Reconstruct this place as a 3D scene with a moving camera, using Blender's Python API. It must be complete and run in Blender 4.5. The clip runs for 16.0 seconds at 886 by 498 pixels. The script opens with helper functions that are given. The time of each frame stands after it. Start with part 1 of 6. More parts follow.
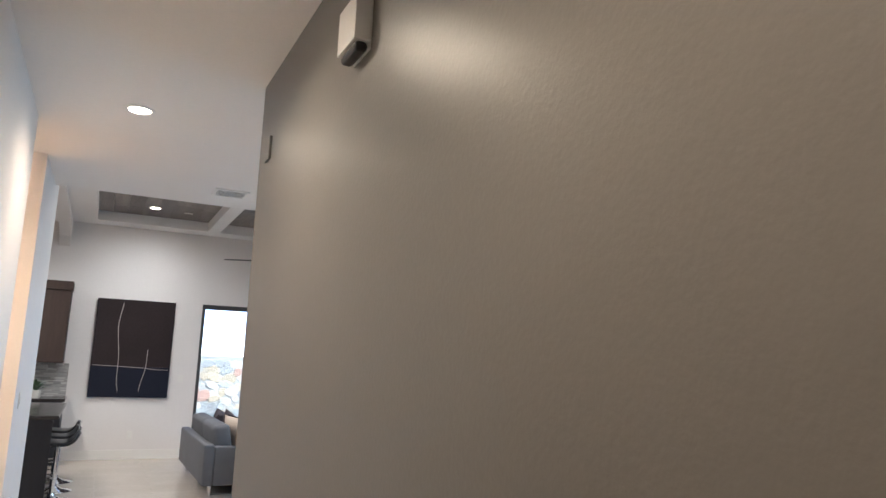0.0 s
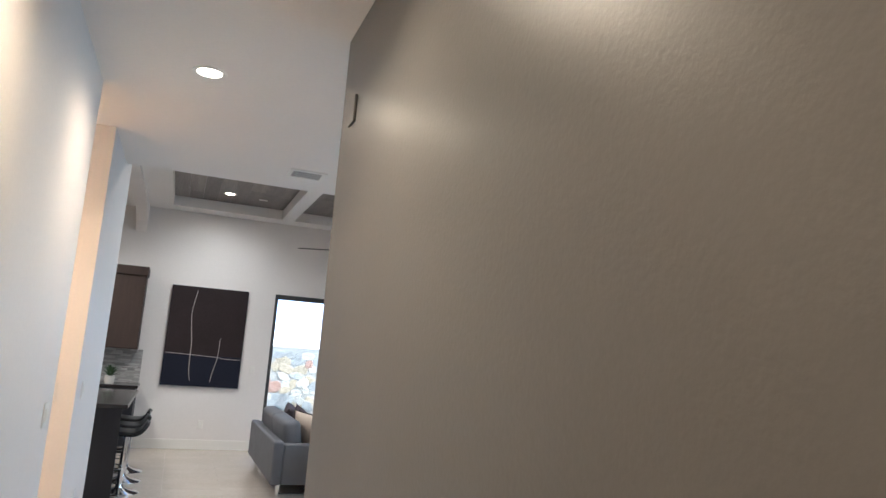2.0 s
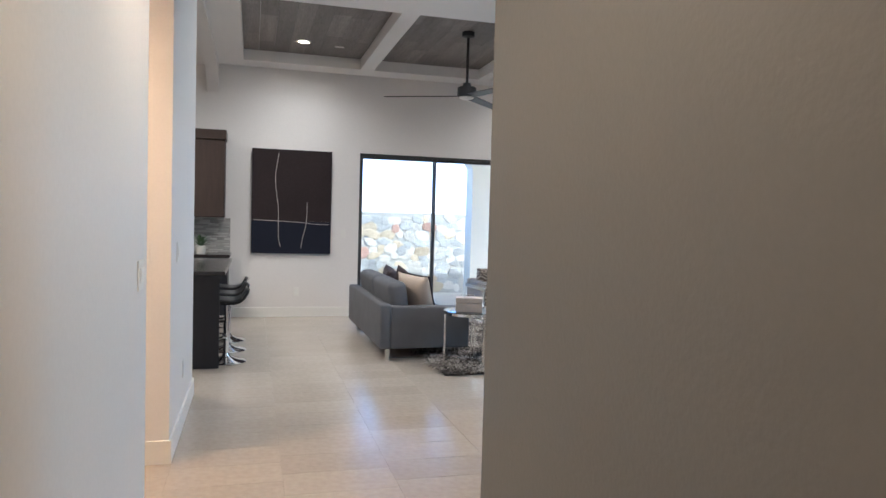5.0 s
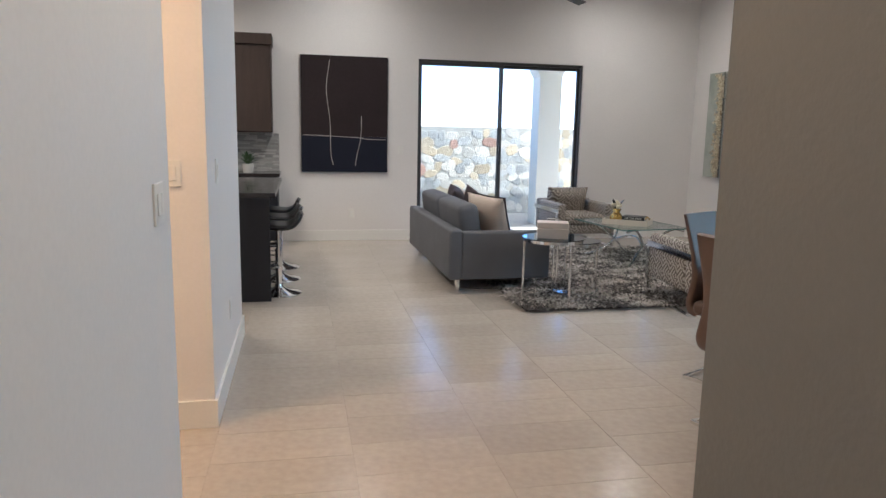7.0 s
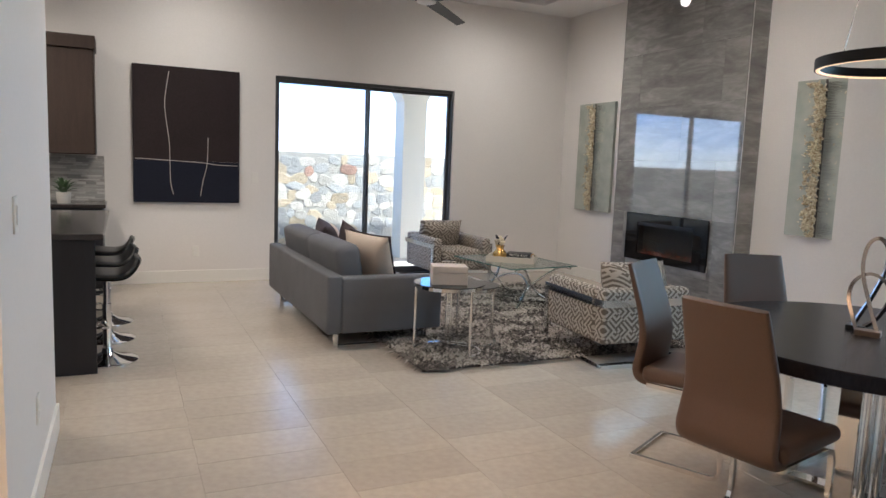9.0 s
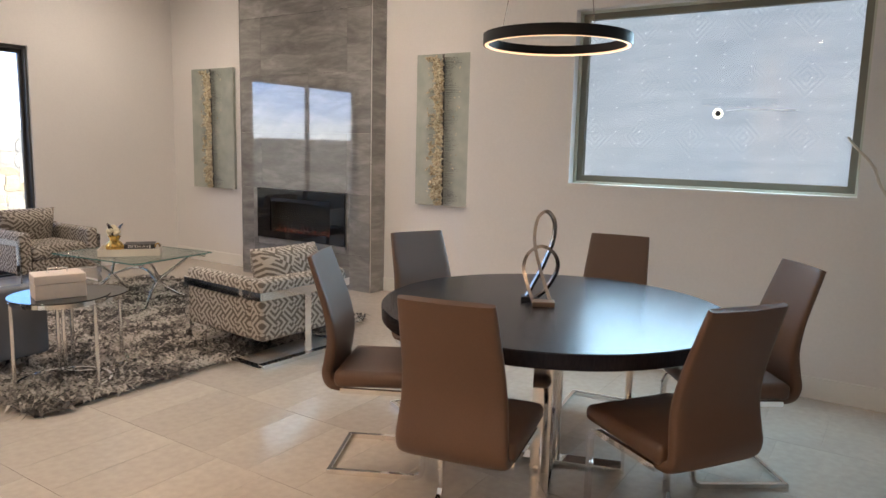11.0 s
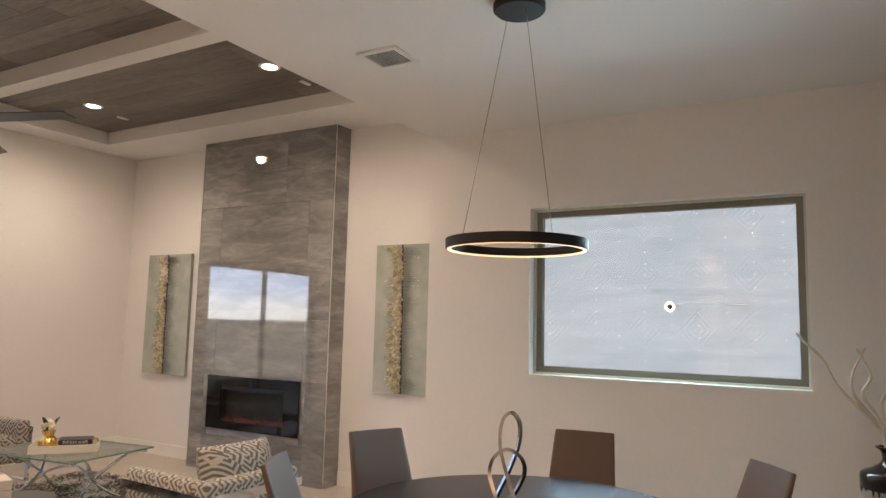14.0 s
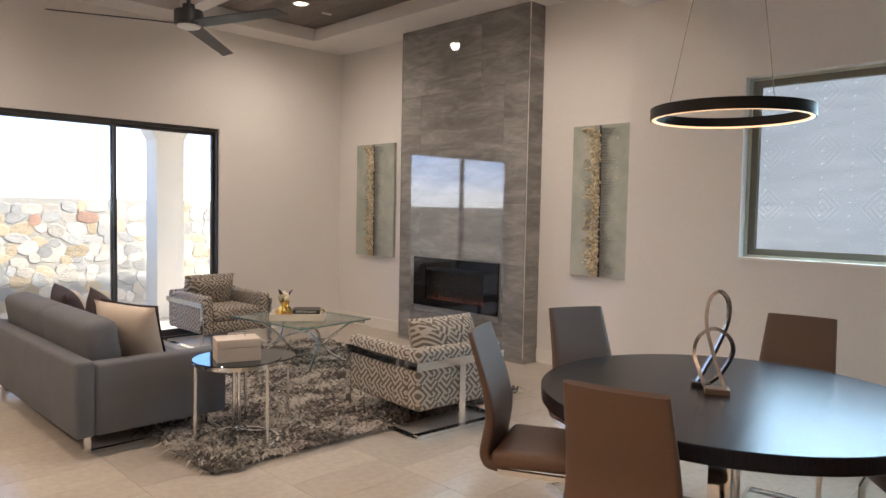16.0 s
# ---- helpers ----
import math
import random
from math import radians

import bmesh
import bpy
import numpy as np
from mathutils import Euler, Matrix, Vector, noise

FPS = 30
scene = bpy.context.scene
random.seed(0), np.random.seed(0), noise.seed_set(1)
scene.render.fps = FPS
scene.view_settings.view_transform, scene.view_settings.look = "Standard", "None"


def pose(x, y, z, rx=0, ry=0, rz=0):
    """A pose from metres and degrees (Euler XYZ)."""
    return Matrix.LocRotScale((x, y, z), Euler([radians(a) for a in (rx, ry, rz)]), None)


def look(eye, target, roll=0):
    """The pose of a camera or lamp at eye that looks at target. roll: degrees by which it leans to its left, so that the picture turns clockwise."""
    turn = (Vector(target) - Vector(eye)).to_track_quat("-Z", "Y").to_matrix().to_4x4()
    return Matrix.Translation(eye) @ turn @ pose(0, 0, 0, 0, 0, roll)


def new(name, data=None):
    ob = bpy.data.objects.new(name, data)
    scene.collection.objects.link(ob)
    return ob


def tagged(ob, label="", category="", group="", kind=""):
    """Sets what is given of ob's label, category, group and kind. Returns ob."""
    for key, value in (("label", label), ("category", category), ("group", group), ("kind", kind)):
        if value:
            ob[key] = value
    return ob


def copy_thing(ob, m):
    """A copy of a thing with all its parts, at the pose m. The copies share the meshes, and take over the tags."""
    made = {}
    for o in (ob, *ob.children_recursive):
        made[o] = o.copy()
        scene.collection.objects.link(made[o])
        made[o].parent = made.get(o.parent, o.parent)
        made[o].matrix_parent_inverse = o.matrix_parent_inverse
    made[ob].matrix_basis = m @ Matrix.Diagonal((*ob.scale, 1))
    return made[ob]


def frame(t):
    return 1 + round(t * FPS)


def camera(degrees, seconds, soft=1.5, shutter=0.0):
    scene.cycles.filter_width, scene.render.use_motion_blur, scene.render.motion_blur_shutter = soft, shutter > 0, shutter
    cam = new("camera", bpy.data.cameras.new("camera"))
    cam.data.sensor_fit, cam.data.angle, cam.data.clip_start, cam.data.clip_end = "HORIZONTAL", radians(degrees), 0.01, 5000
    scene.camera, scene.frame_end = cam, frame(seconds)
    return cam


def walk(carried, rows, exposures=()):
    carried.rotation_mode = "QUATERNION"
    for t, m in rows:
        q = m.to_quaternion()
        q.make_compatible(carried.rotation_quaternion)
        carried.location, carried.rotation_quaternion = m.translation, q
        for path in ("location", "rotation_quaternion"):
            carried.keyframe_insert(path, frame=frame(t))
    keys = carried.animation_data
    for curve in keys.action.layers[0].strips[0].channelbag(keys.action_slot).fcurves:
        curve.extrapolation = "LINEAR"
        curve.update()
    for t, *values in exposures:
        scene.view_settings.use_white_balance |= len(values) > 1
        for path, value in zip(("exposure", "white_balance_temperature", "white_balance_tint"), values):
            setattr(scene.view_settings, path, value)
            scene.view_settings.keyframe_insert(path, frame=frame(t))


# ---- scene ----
cam = camera(65.1, 16.0)
PATH = [
    (0, (0.328, 0.41, 1.6), (1.192, 2.184, 1.926), 2.2),
    (0.5, (0.394, 0.536, 1.62), (1.144, 2.341, 2.044), 3.5),
    (1, (0.418, 0.726, 1.628), (1.14, 2.556, 1.988), 3.7),
    (1.5, (0.428, 0.911, 1.634), (1.13, 2.752, 1.975), 4.0),
    (2, (0.42, 1.041, 1.634), (1.104, 2.896, 1.939), 4.4),
    (2.5, (0.378, 1.164, 1.623), (0.998, 3.041, 1.929), 3.2),
    (3, (0.343, 1.306, 1.609), (0.884, 3.211, 1.889), 3.2),
    (3.5, (0.299, 1.429, 1.569), (0.865, 3.34, 1.74), 3.9),
    (4, (0.244, 1.608, 1.553), (0.93, 3.485, 1.62), 3.0),
    (4.5, (0.232, 1.783, 1.52), (0.907, 3.665, 1.46), 2.1),
    (5, (0.293, 2.028, 1.452), (0.823, 3.955, 1.369), 1.6),
    (7.5, (0.234, 3.196, 1.404), (0.631, 5.126, 1.058), 1.2),
    (8, (0.159, 3.461, 1.404), (0.658, 5.375, 1.112), 2.0),
    (10.5, (0.269, 4.411, 1.462), (1.71, 5.772, 1.194), 0.9),
    (11, (0.303, 4.536, 1.459), (1.958, 5.62, 1.171), 1.4),
    (11.5, (0.313, 4.614, 1.482), (2.136, 5.397, 1.229), 1.5),
    (12, (0.328, 4.642, 1.52), (2.228, 5.253, 1.393), 1.2),
    (12.5, (0.329, 4.623, 1.548), (2.239, 5.217, 1.571), 1.3),
    (13, (0.333, 4.601, 1.571), (2.21, 5.277, 1.722), 1.0),
    (13.5, (0.325, 4.585, 1.573), (2.129, 5.418, 1.797), 0.9),
    (14, (0.303, 4.582, 1.562), (2.027, 5.572, 1.781), 1.4),
    (14.5, (0.287, 4.576, 1.542), (1.951, 5.675, 1.697), 1.6),
    (15, (0.285, 4.577, 1.531), (1.888, 5.771, 1.594), 1.3),
    (15.5, (0.291, 4.59, 1.514), (1.808, 5.893, 1.478), 1.3),
    (16, (0.285, 4.598, 1.507), (1.684, 6.023, 1.396), 1.1),
]
# exposures
EXPOSURES = [(0.0, 2.1, 5350, 8), (3.0, 1.95, 5300, 6), (5.0, 1.92, 5350, 7), (7.5, 1.68, 5600, 8), (8.0, 1.72, 5650, 8), (10.5, 1.84, 6350, 12), (11.5, 2.09, 6950, 15), (12.5, 2.12, 7400, 17), (13.5, 2.08, 7350, 17), (14.5, 1.99, 7100, 16), (16.0, 1.88, 6750, 15)]
walk(cam, [(t, look(eye, target, roll)) for t, eye, target, roll in PATH], EXPOSURES)

# ---- world, sun and lamps ----
world = bpy.data.worlds.new("world")
scene.world = world
world.use_nodes = True
wn = world.node_tree
sky = wn.nodes.new("ShaderNodeTexSky")
sky.sky_type = "NISHITA"
sky.sun_disc = False
sky.sun_elevation = radians(37)
sky.sun_rotation = radians(108)
wn.links.new(sky.outputs[0], wn.nodes["Background"].inputs[0])
wn.nodes["Background"].inputs[1].default_value = 0.15

sun = new("sun", bpy.data.lights.new("sun", "SUN"))
sun.data.energy, sun.data.angle, sun.data.color = 4.0, radians(0.6), (1.0, 0.95, 0.87)
sun.matrix_world = look((15, -5, 12), (0, 0, 0))

WARM = (1.0, 0.83, 0.65)
SOFT = (1.0, 0.88, 0.75)


def spot(name, x, y, z, watts, colour=WARM, degrees=125, blend=0.8, radius=0.05):
    """A recessed lamp's beam, straight down."""
    ob = new(name, bpy.data.lights.new(name, "SPOT"))
    ob.data.energy, ob.data.color, ob.data.shadow_soft_size = watts, colour, radius
    ob.data.spot_size, ob.data.spot_blend = radians(degrees), blend
    ob.matrix_world = pose(x, y, z)
    return ob


# the plan, in metres
HALL_W, HALL_E = -0.155, 1.005          # hall walls
SOUTH, DINE_S = -3.0, 4.085           # hall's end; dining wall with the painting
DINE_E, LIV_E = 4.96, 5.83           # window wall; fireplace wall
STEP, NORTH = 7.38, 12.24            # edge of the lower ceiling; wall with the sliding door
SIDE_S, SIDE_N = 5.32, 6.267          # side hall
HALL_END = 7.86                      # end of the hall's west wall
KIT_W = -5.4                         # kitchen's far wall
CEIL, SOFFIT, PANEL = 3.045, 3.53, 3.675
DOOR = (1.80, 4.108, 2.402)           # sliding door
WIN = (4.745, 6.527, 1.232, 2.425)      # dining window

HALL_LAMPS = [(0.41, 4.84), (0.36, 3.05), (0.40, 0.9)]
LIVING_LAMPS = [(0.88, 11.14), (0.88, 8.7), (2.68, 8.4), (4.435, 11.06), (4.42, 8.66)]
for lx, ly in HALL_LAMPS:
    spot("hall_lamp_light", lx, ly, CEIL - 0.03, 22, (1.0, 0.73, 0.47), 154, 1.0)
spot("side_hall_light", -1.3, 5.67, CEIL - 0.03, 46, (1.0, 0.60, 0.31), 160, 1.0)
for lx, ly in LIVING_LAMPS:
    spot("living_lamp_light", lx, ly, PANEL - 0.03, 29, (1.0, 0.88, 0.75), 168, 1.0)
for lx, ly in [(-1.2, 9.0), (-1.2, 10.8), (-3.2, 9.8)]:
    spot("kitchen_lamp_light", lx, ly, 3.47, 42, WARM, 150)

# the sky's light in the dining window's opening, falling steeply
for lz in (1.48, 1.82, 2.16):
    ob = new("dining_window_daylight", bpy.data.lights.new("dining_window_daylight", "AREA"))
    ob.data.shape, ob.data.size, ob.data.size_y, ob.data.spread = "RECTANGLE", 1.5, 0.2, radians(150)
    ob.data.energy, ob.data.color = 3.3, (0.50, 0.80, 1.0)
    ob.matrix_world = look((DINE_E + 0.045, 5.62, lz), (DINE_E - 0.97, 5.62, lz - 0.5))


# ---- materials ----
def material(name, colour, rough=0.5, metal=0.0, spread=0.06, scale=3.0, grain=60.0, bump=0.0, bump_scale=120.0, second=None, island=False, spec=0.5, transmission=0.0, each=0.0):
    """A surface with stains at one scale and grain at another."""
    m = bpy.data.materials.new(name)
    m.use_nodes = True
    nt = m.node_tree
    b = nt.nodes["Principled BSDF"]
    b.inputs["Roughness"].default_value = rough
    b.inputs["Metallic"].default_value = metal
    b.inputs["Specular IOR Level"].default_value = spec
    b.inputs["Transmission Weight"].default_value = transmission
    tc = nt.nodes.new("ShaderNodeTexCoord")
    n1 = nt.nodes.new("ShaderNodeTexNoise")
    n1.inputs["Scale"].default_value = scale
    n1.inputs["Detail"].default_value = 5
    n2 = nt.nodes.new("ShaderNodeTexNoise")
    n2.inputs["Scale"].default_value = grain
    nt.links.new(tc.outputs["Object"], n1.inputs["Vector"])
    nt.links.new(tc.outputs["Object"], n2.inputs["Vector"])
    add = nt.nodes.new("ShaderNodeMath")
    add.operation = "ADD"
    nt.links.new(n1.outputs["Fac"], add.inputs[0])
    nt.links.new(n2.outputs["Fac"], add.inputs[1])
    ramp = nt.nodes.new("ShaderNodeValToRGB")
    ramp.color_ramp.elements[0].position, ramp.color_ramp.elements[1].position = 0.7, 1.3
    dark = second or tuple(c * (1 - spread) for c in colour)
    light = colour if second else tuple(min(1, c * (1 + spread)) for c in colour)
    ramp.color_ramp.elements[0].color = (*dark, 1)
    ramp.color_ramp.elements[1].color = (*light, 1)
    half = nt.nodes.new("ShaderNodeMath")
    half.operation = "MULTIPLY_ADD"
    half.inputs[1].default_value, half.inputs[2].default_value = 0.75, -0.25
    nt.links.new(add.outputs[0], half.inputs[0])
    ramp.color_ramp.elements[0].position, ramp.color_ramp.elements[1].position = 0.25, 0.75
    nt.links.new(half.outputs[0], ramp.inputs[0])
    out = ramp.outputs[0]
    if each:
        info = nt.nodes.new("ShaderNodeObjectInfo")
        hsv = nt.nodes.new("ShaderNodeHueSaturation")
        mr = nt.nodes.new("ShaderNodeMapRange")
        mr.inputs["To Min"].default_value, mr.inputs["To Max"].default_value = 1 - each, 1 + each
        nt.links.new(info.outputs["Random"], mr.inputs[0])
        nt.links.new(mr.outputs[0], hsv.inputs["Value"])
        nt.links.new(out, hsv.inputs["Color"])
        out = hsv.outputs[0]
    nt.links.new(out, b.inputs["Base Color"])
    if bump:
        n3 = nt.nodes.new("ShaderNodeTexNoise")
        n3.inputs["Scale"].default_value = bump_scale
        n3.inputs["Detail"].default_value = 4
        bp = nt.nodes.new("ShaderNodeBump")
        bp.inputs["Strength"].default_value = bump
        bp.inputs["Distance"].default_value = 0.01
        nt.links.new(tc.outputs["Object"], n3.inputs["Vector"])
        nt.links.new(n3.outputs["Fac"], bp.inputs["Height"])
        nt.links.new(bp.outputs[0], b.inputs["Normal"])
    return m


def glow(name, colour, strength):
    m = bpy.data.materials.new(name)
    m.use_nodes = True
    b = m.node_tree.nodes["Principled BSDF"]
    b.inputs["Base Color"].default_value = (*colour, 1)
    b.inputs["Emission Color"].default_value = (*colour, 1)
    b.inputs["Emission Strength"].default_value = strength
    return m


def node(nt, kind, **values):
    n = nt.nodes.new(kind)
    for key, value in values.items():
        n.inputs[key.replace("_", " ")].default_value = value
    return n


def stretched(m, scale, source="Object"):
    """Stretch the material's noises along one axis: grain and veins."""
    nt = m.node_tree
    mp = nt.nodes.new("ShaderNodeMapping")
    mp.inputs["Scale"].default_value = scale
    tc = next(n for n in nt.nodes if n.type == "TEX_COORD")
    nt.links.new(tc.outputs[source], mp.inputs[0])
    for n in nt.nodes:
        if n.type == "TEX_NOISE":
            nt.links.new(mp.outputs[0], n.inputs["Vector"])
    return m


WHITE = material("white wall paint", (0.80, 0.77, 0.745), 0.55, spread=0.025, scale=1.2, bump=0.06, bump_scale=55)
CEILING = material("white ceiling paint", (0.82, 0.80, 0.78), 0.7, spread=0.02, scale=1.0, bump=0.06, bump_scale=55)
TAUPE = material("satin taupe accent paint", (0.170, 0.161, 0.148), 0.39, spread=0.03, scale=1.5, bump=0.085, bump_scale=75)
TRIM = material("white trim paint", (0.82, 0.80, 0.76), 0.35, spread=0.02)
TILE = material("beige porcelain floor tile", (0.47, 0.412, 0.355), 0.23, spread=0.09, scale=2.2, grain=25, bump=0.015, bump_scale=20, each=0.065)
GROUT = material("beige grey grout", (0.36, 0.315, 0.27), 0.7, spread=0.08)
BRONZE = material("dark bronze frame", (0.085, 0.082, 0.08), 0.4, 0.3)
CHROME = material("polished chrome", (0.82, 0.82, 0.82), 0.07, 1.0, spread=0.02)
BLACK = material("matt black metal", (0.016, 0.017, 0.02), 0.42, 0.3)
def schlick(nt, socket, base):
    """Gloss that grows towards grazing angles, alike on both sides of a pane."""
    lw = node(nt, "ShaderNodeLayerWeight", Blend=0.5)
    pw = node(nt, "ShaderNodeMath")
    pw.operation = "POWER"
    pw.inputs[1].default_value = 5.0
    ma = node(nt, "ShaderNodeMath")
    ma.operation = "MULTIPLY_ADD"
    ma.inputs[1].default_value, ma.inputs[2].default_value = 1 - base, base
    nt.links.new(lw.outputs["Facing"], pw.inputs[0])
    nt.links.new(pw.outputs[0], ma.inputs[0])
    nt.links.new(ma.outputs[0], socket)


GLASS = bpy.data.materials.new("clear glass")
GLASS.use_nodes = True
_nt = GLASS.node_tree
_mix, _tr, _gl = node(_nt, "ShaderNodeMixShader"), node(_nt, "ShaderNodeBsdfTransparent"), node(_nt, "ShaderNodeBsdfGlossy", Roughness=0.02)
_tr.inputs[0].default_value = (0.95, 0.98, 0.97, 1)
schlick(_nt, _mix.inputs[0], 0.04)
_nt.links.new(_tr.outputs[0], _mix.inputs[1])
_nt.links.new(_gl.outputs[0], _mix.inputs[2])
_nt.links.new(_mix.outputs[0], _nt.nodes["Material Output"].inputs[0])


# ---- mesh helpers ----
def part(name, bm, mat, parent=None, label="", smooth=False, angle=40):
    """Links a bmesh as one mesh object, under a thing or a part."""
    me = bpy.data.meshes.new(name)
    bmesh.ops.recalc_face_normals(bm, faces=bm.faces)
    if smooth:
        for f in bm.faces:
            f.smooth = True
        for e in bm.edges:
            if len(e.link_faces) == 2 and e.calc_face_angle(0) > radians(angle):
                e.smooth = False
    bm.to_mesh(me)
    bm.free()
    for mm in mat if isinstance(mat, (list, tuple)) else [mat]:
        me.materials.append(mm)
    ob = new(name, me)
    ob.parent = parent
    if label:
        ob["label"] = label
    return ob


def thing(name, m, label, category, group=""):
    """An empty at a thing's base, to carry its parts."""
    ob = new(name)
    ob.matrix_world = m
    ob.empty_display_size = 0.1
    return tagged(ob, label, category, group)


def box(bm, x0, y0, z0, x1, y1, z1, bevel=0.0, seg=2):
    r = bmesh.ops.create_cube(bm, size=1, matrix=Matrix.LocRotScale(((x0 + x1) / 2, (y0 + y1) / 2, (z0 + z1) / 2), None, (abs(x1 - x0), abs(y1 - y0), abs(z1 - z0))))
    if bevel:
        edges = {e for v in r["verts"] for e in v.link_edges}
        bmesh.ops.bevel(bm, geom=list(edges), offset=bevel, segments=seg, profile=0.5, affect="EDGES")
    return bm


def rod(bm, a, b, r, seg=12, r2=None):
    a, b = Vector(a), Vector(b)
    d = b - a
    m = Matrix.Translation((a + b) / 2) @ d.to_track_quat("Z", "Y").to_matrix().to_4x4()
    bmesh.ops.create_cone(bm, cap_ends=True, segments=seg, radius1=r, radius2=r if r2 is None else r2, depth=d.length, matrix=m)
    return bm


def lathe(bm, profile, seg=32, centre=(0, 0, 0)):
    """Turns (radius, height) pairs round the z axis."""
    c = Vector(centre)
    rings = []
    for r, z in profile:
        if r < 1e-5:
            rings.append([bm.verts.new(c + Vector((0, 0, z)))])
        else:
            rings.append([bm.verts.new(c + Vector((r * math.cos(2 * math.pi * i / seg), r * math.sin(2 * math.pi * i / seg), z))) for i in range(seg)])
    for p, q in zip(rings, rings[1:]):
        for i in range(seg):
            j = (i + 1) % seg
            if len(p) == 1 and len(q) > 1:
                bm.faces.new((p[0], q[i], q[j]))
            elif len(q) == 1 and len(p) > 1:
                bm.faces.new((p[i], p[j], q[0]))
            elif len(p) > 1:
                bm.faces.new((p[i], p[j], q[j], q[i]))
    return bm


def sweep(bm, points, section, closed=False, up=(0, 0, 1), radii=None):
    """Carries a flat section (list of x, y) along points."""
    pts = [Vector(p) for p in points]
    n = len(pts)
    up = Vector(up)
    rings = []
    side = None
    for i, p in enumerate(pts):
        a = pts[(i - 1) % n] if closed or i else p
        b = pts[(i + 1) % n] if closed or i < n - 1 else p
        t = (b - a).normalized()
        if side is None:
            side = t.cross(up)
            if side.length < 1e-3:
                side = t.cross(Vector((1, 0, 0)))
            side.normalize()
        else:
            side = (side - t * side.dot(t)).normalized()
        top = side.cross(t)
        k = radii[i] if radii else 1.0
        rings.append([bm.verts.new(p + side * u * k + top * v * k) for u, v in section])
    m = len(section)
    for i in range(n if closed else n - 1):
        p, q = rings[i], rings[(i + 1) % n]
        for j in range(m):
            bm.faces.new((p[j], p[(j + 1) % m], q[(j + 1) % m], q[j]))
    if not closed:
        bm.faces.new(rings[0][::-1])
        bm.faces.new(rings[-1])
    return bm


def circle(r, seg=10):
    return [(r * math.cos(2 * math.pi * i / seg), r * math.sin(2 * math.pi * i / seg)) for i in range(seg)]


def rect(w, h):
    return [(-w / 2, -h / 2), (w / 2, -h / 2), (w / 2, h / 2), (-w / 2, h / 2)]


def curve_points(controls, steps=8, closed=False):
    """A smooth line through the control points (Catmull-Rom)."""
    c = [Vector(p) for p in controls]
    n = len(c)
    out = []
    for i in range(n if closed else n - 1):
        p1, p2 = c[i], c[(i + 1) % n]
        p0 = c[(i - 1) % n] if closed or i else p1
        p3 = c[(i + 2) % n] if closed or i + 2 < n else p2
        for s in range(steps):
            t = s / steps
            out.append(0.5 * (2 * p1 + (p2 - p0) * t + (2 * p0 - 5 * p1 + 4 * p2 - p3) * t * t + (3 * p1 - p0 - 3 * p2 + p3) * t ** 3))
    if not closed:
        out.append(c[-1])
    return out


def cushion(bm, w, d, h, m=Matrix(), n=14, crown=0.5, pinch=0.06):
    """A soft pad: a full middle that thins to its seams."""
    tops, bots = [], []
    for i in range(n + 1):
        for j in range(n + 1):
            u, v = 2 * i / n - 1, 2 * j / n - 1
            k = (1 - abs(u) ** 4) * (1 - abs(v) ** 4)
            z = h / 2 * (crown + (1 - crown) * k) if 0 < i < n and 0 < j < n else 0
            pu = u * (1 - pinch * (1 - v * v) ** 1 * abs(u))
            pv = v * (1 - pinch * (1 - u * u) ** 1 * abs(v))
            tops.append((pu * w / 2, pv * d / 2, z * max(k, 0.02) ** 0.35 if k > 0 else 0))
    verts = [bm.verts.new(m @ Vector(p)) for p in tops]
    low = [verts[i * (n + 1) + j] if i in (0, n) or j in (0, n) else bm.verts.new(m @ Vector((tops[i * (n + 1) + j][0], tops[i * (n + 1) + j][1], -tops[i * (n + 1) + j][2]))) for i in range(n + 1) for j in range(n + 1)]
    for i in range(n):
        for j in range(n):
            a, b, c, d2 = i * (n + 1) + j, (i + 1) * (n + 1) + j, (i + 1) * (n + 1) + j + 1, i * (n + 1) + j + 1
            bm.faces.new((verts[a], verts[b], verts[c], verts[d2]))
            bm.faces.new((low[d2], low[c], low[b], low[a]))
    return bm


def setting(name, bm, mat, label, category="", smooth=False):
    return tagged(part(name, bm, mat, None, "", smooth), label, category or name.split("_")[0], "", "structure")


# ---- structure ----
bm = bmesh.new()
box(bm, KIT_W - 0.2, SOUTH - 0.2, -0.2, DINE_E + 0.2, STEP, -0.002)
box(bm, KIT_W - 0.2, STEP, -0.2, LIV_E + 0.2, NORTH + 0.15, -0.002)
floor = setting("floor", bm, GROUT, "beige porcelain tile floor with thin grey joints")

bm = bmesh.new()
box(bm, HALL_E, SOUTH, 0, HALL_E + 0.15, DINE_S, 4.0)
wall_hall_east = setting("wall_hall_east", bm, TAUPE, "dark taupe satin painted accent wall")
bm = bmesh.new()
box(bm, HALL_E + 0.15, DINE_S - 0.15, 0, DINE_E + 0.2, DINE_S, 4.0)
wall_dining_south = setting("wall_dining_south", bm, TAUPE, "dark taupe painted dining wall")
bm = bmesh.new()
y0, y1, z0, z1 = WIN
for b in ((DINE_S, y0, 0, 4.0), (y1, STEP - 0.15, 0, 4.0), (y0, y1, 0, z0), (y0, y1, z1, 4.0)):
    box(bm, DINE_E, b[0], b[2], DINE_E + 0.2, b[1], b[3])
wall_dining_east = setting("wall_dining_east", bm, WHITE, "white textured wall round the dining window")
bm = bmesh.new()
box(bm, DINE_E, STEP - 0.15, 0, LIV_E + 0.2, STEP, 4.0)
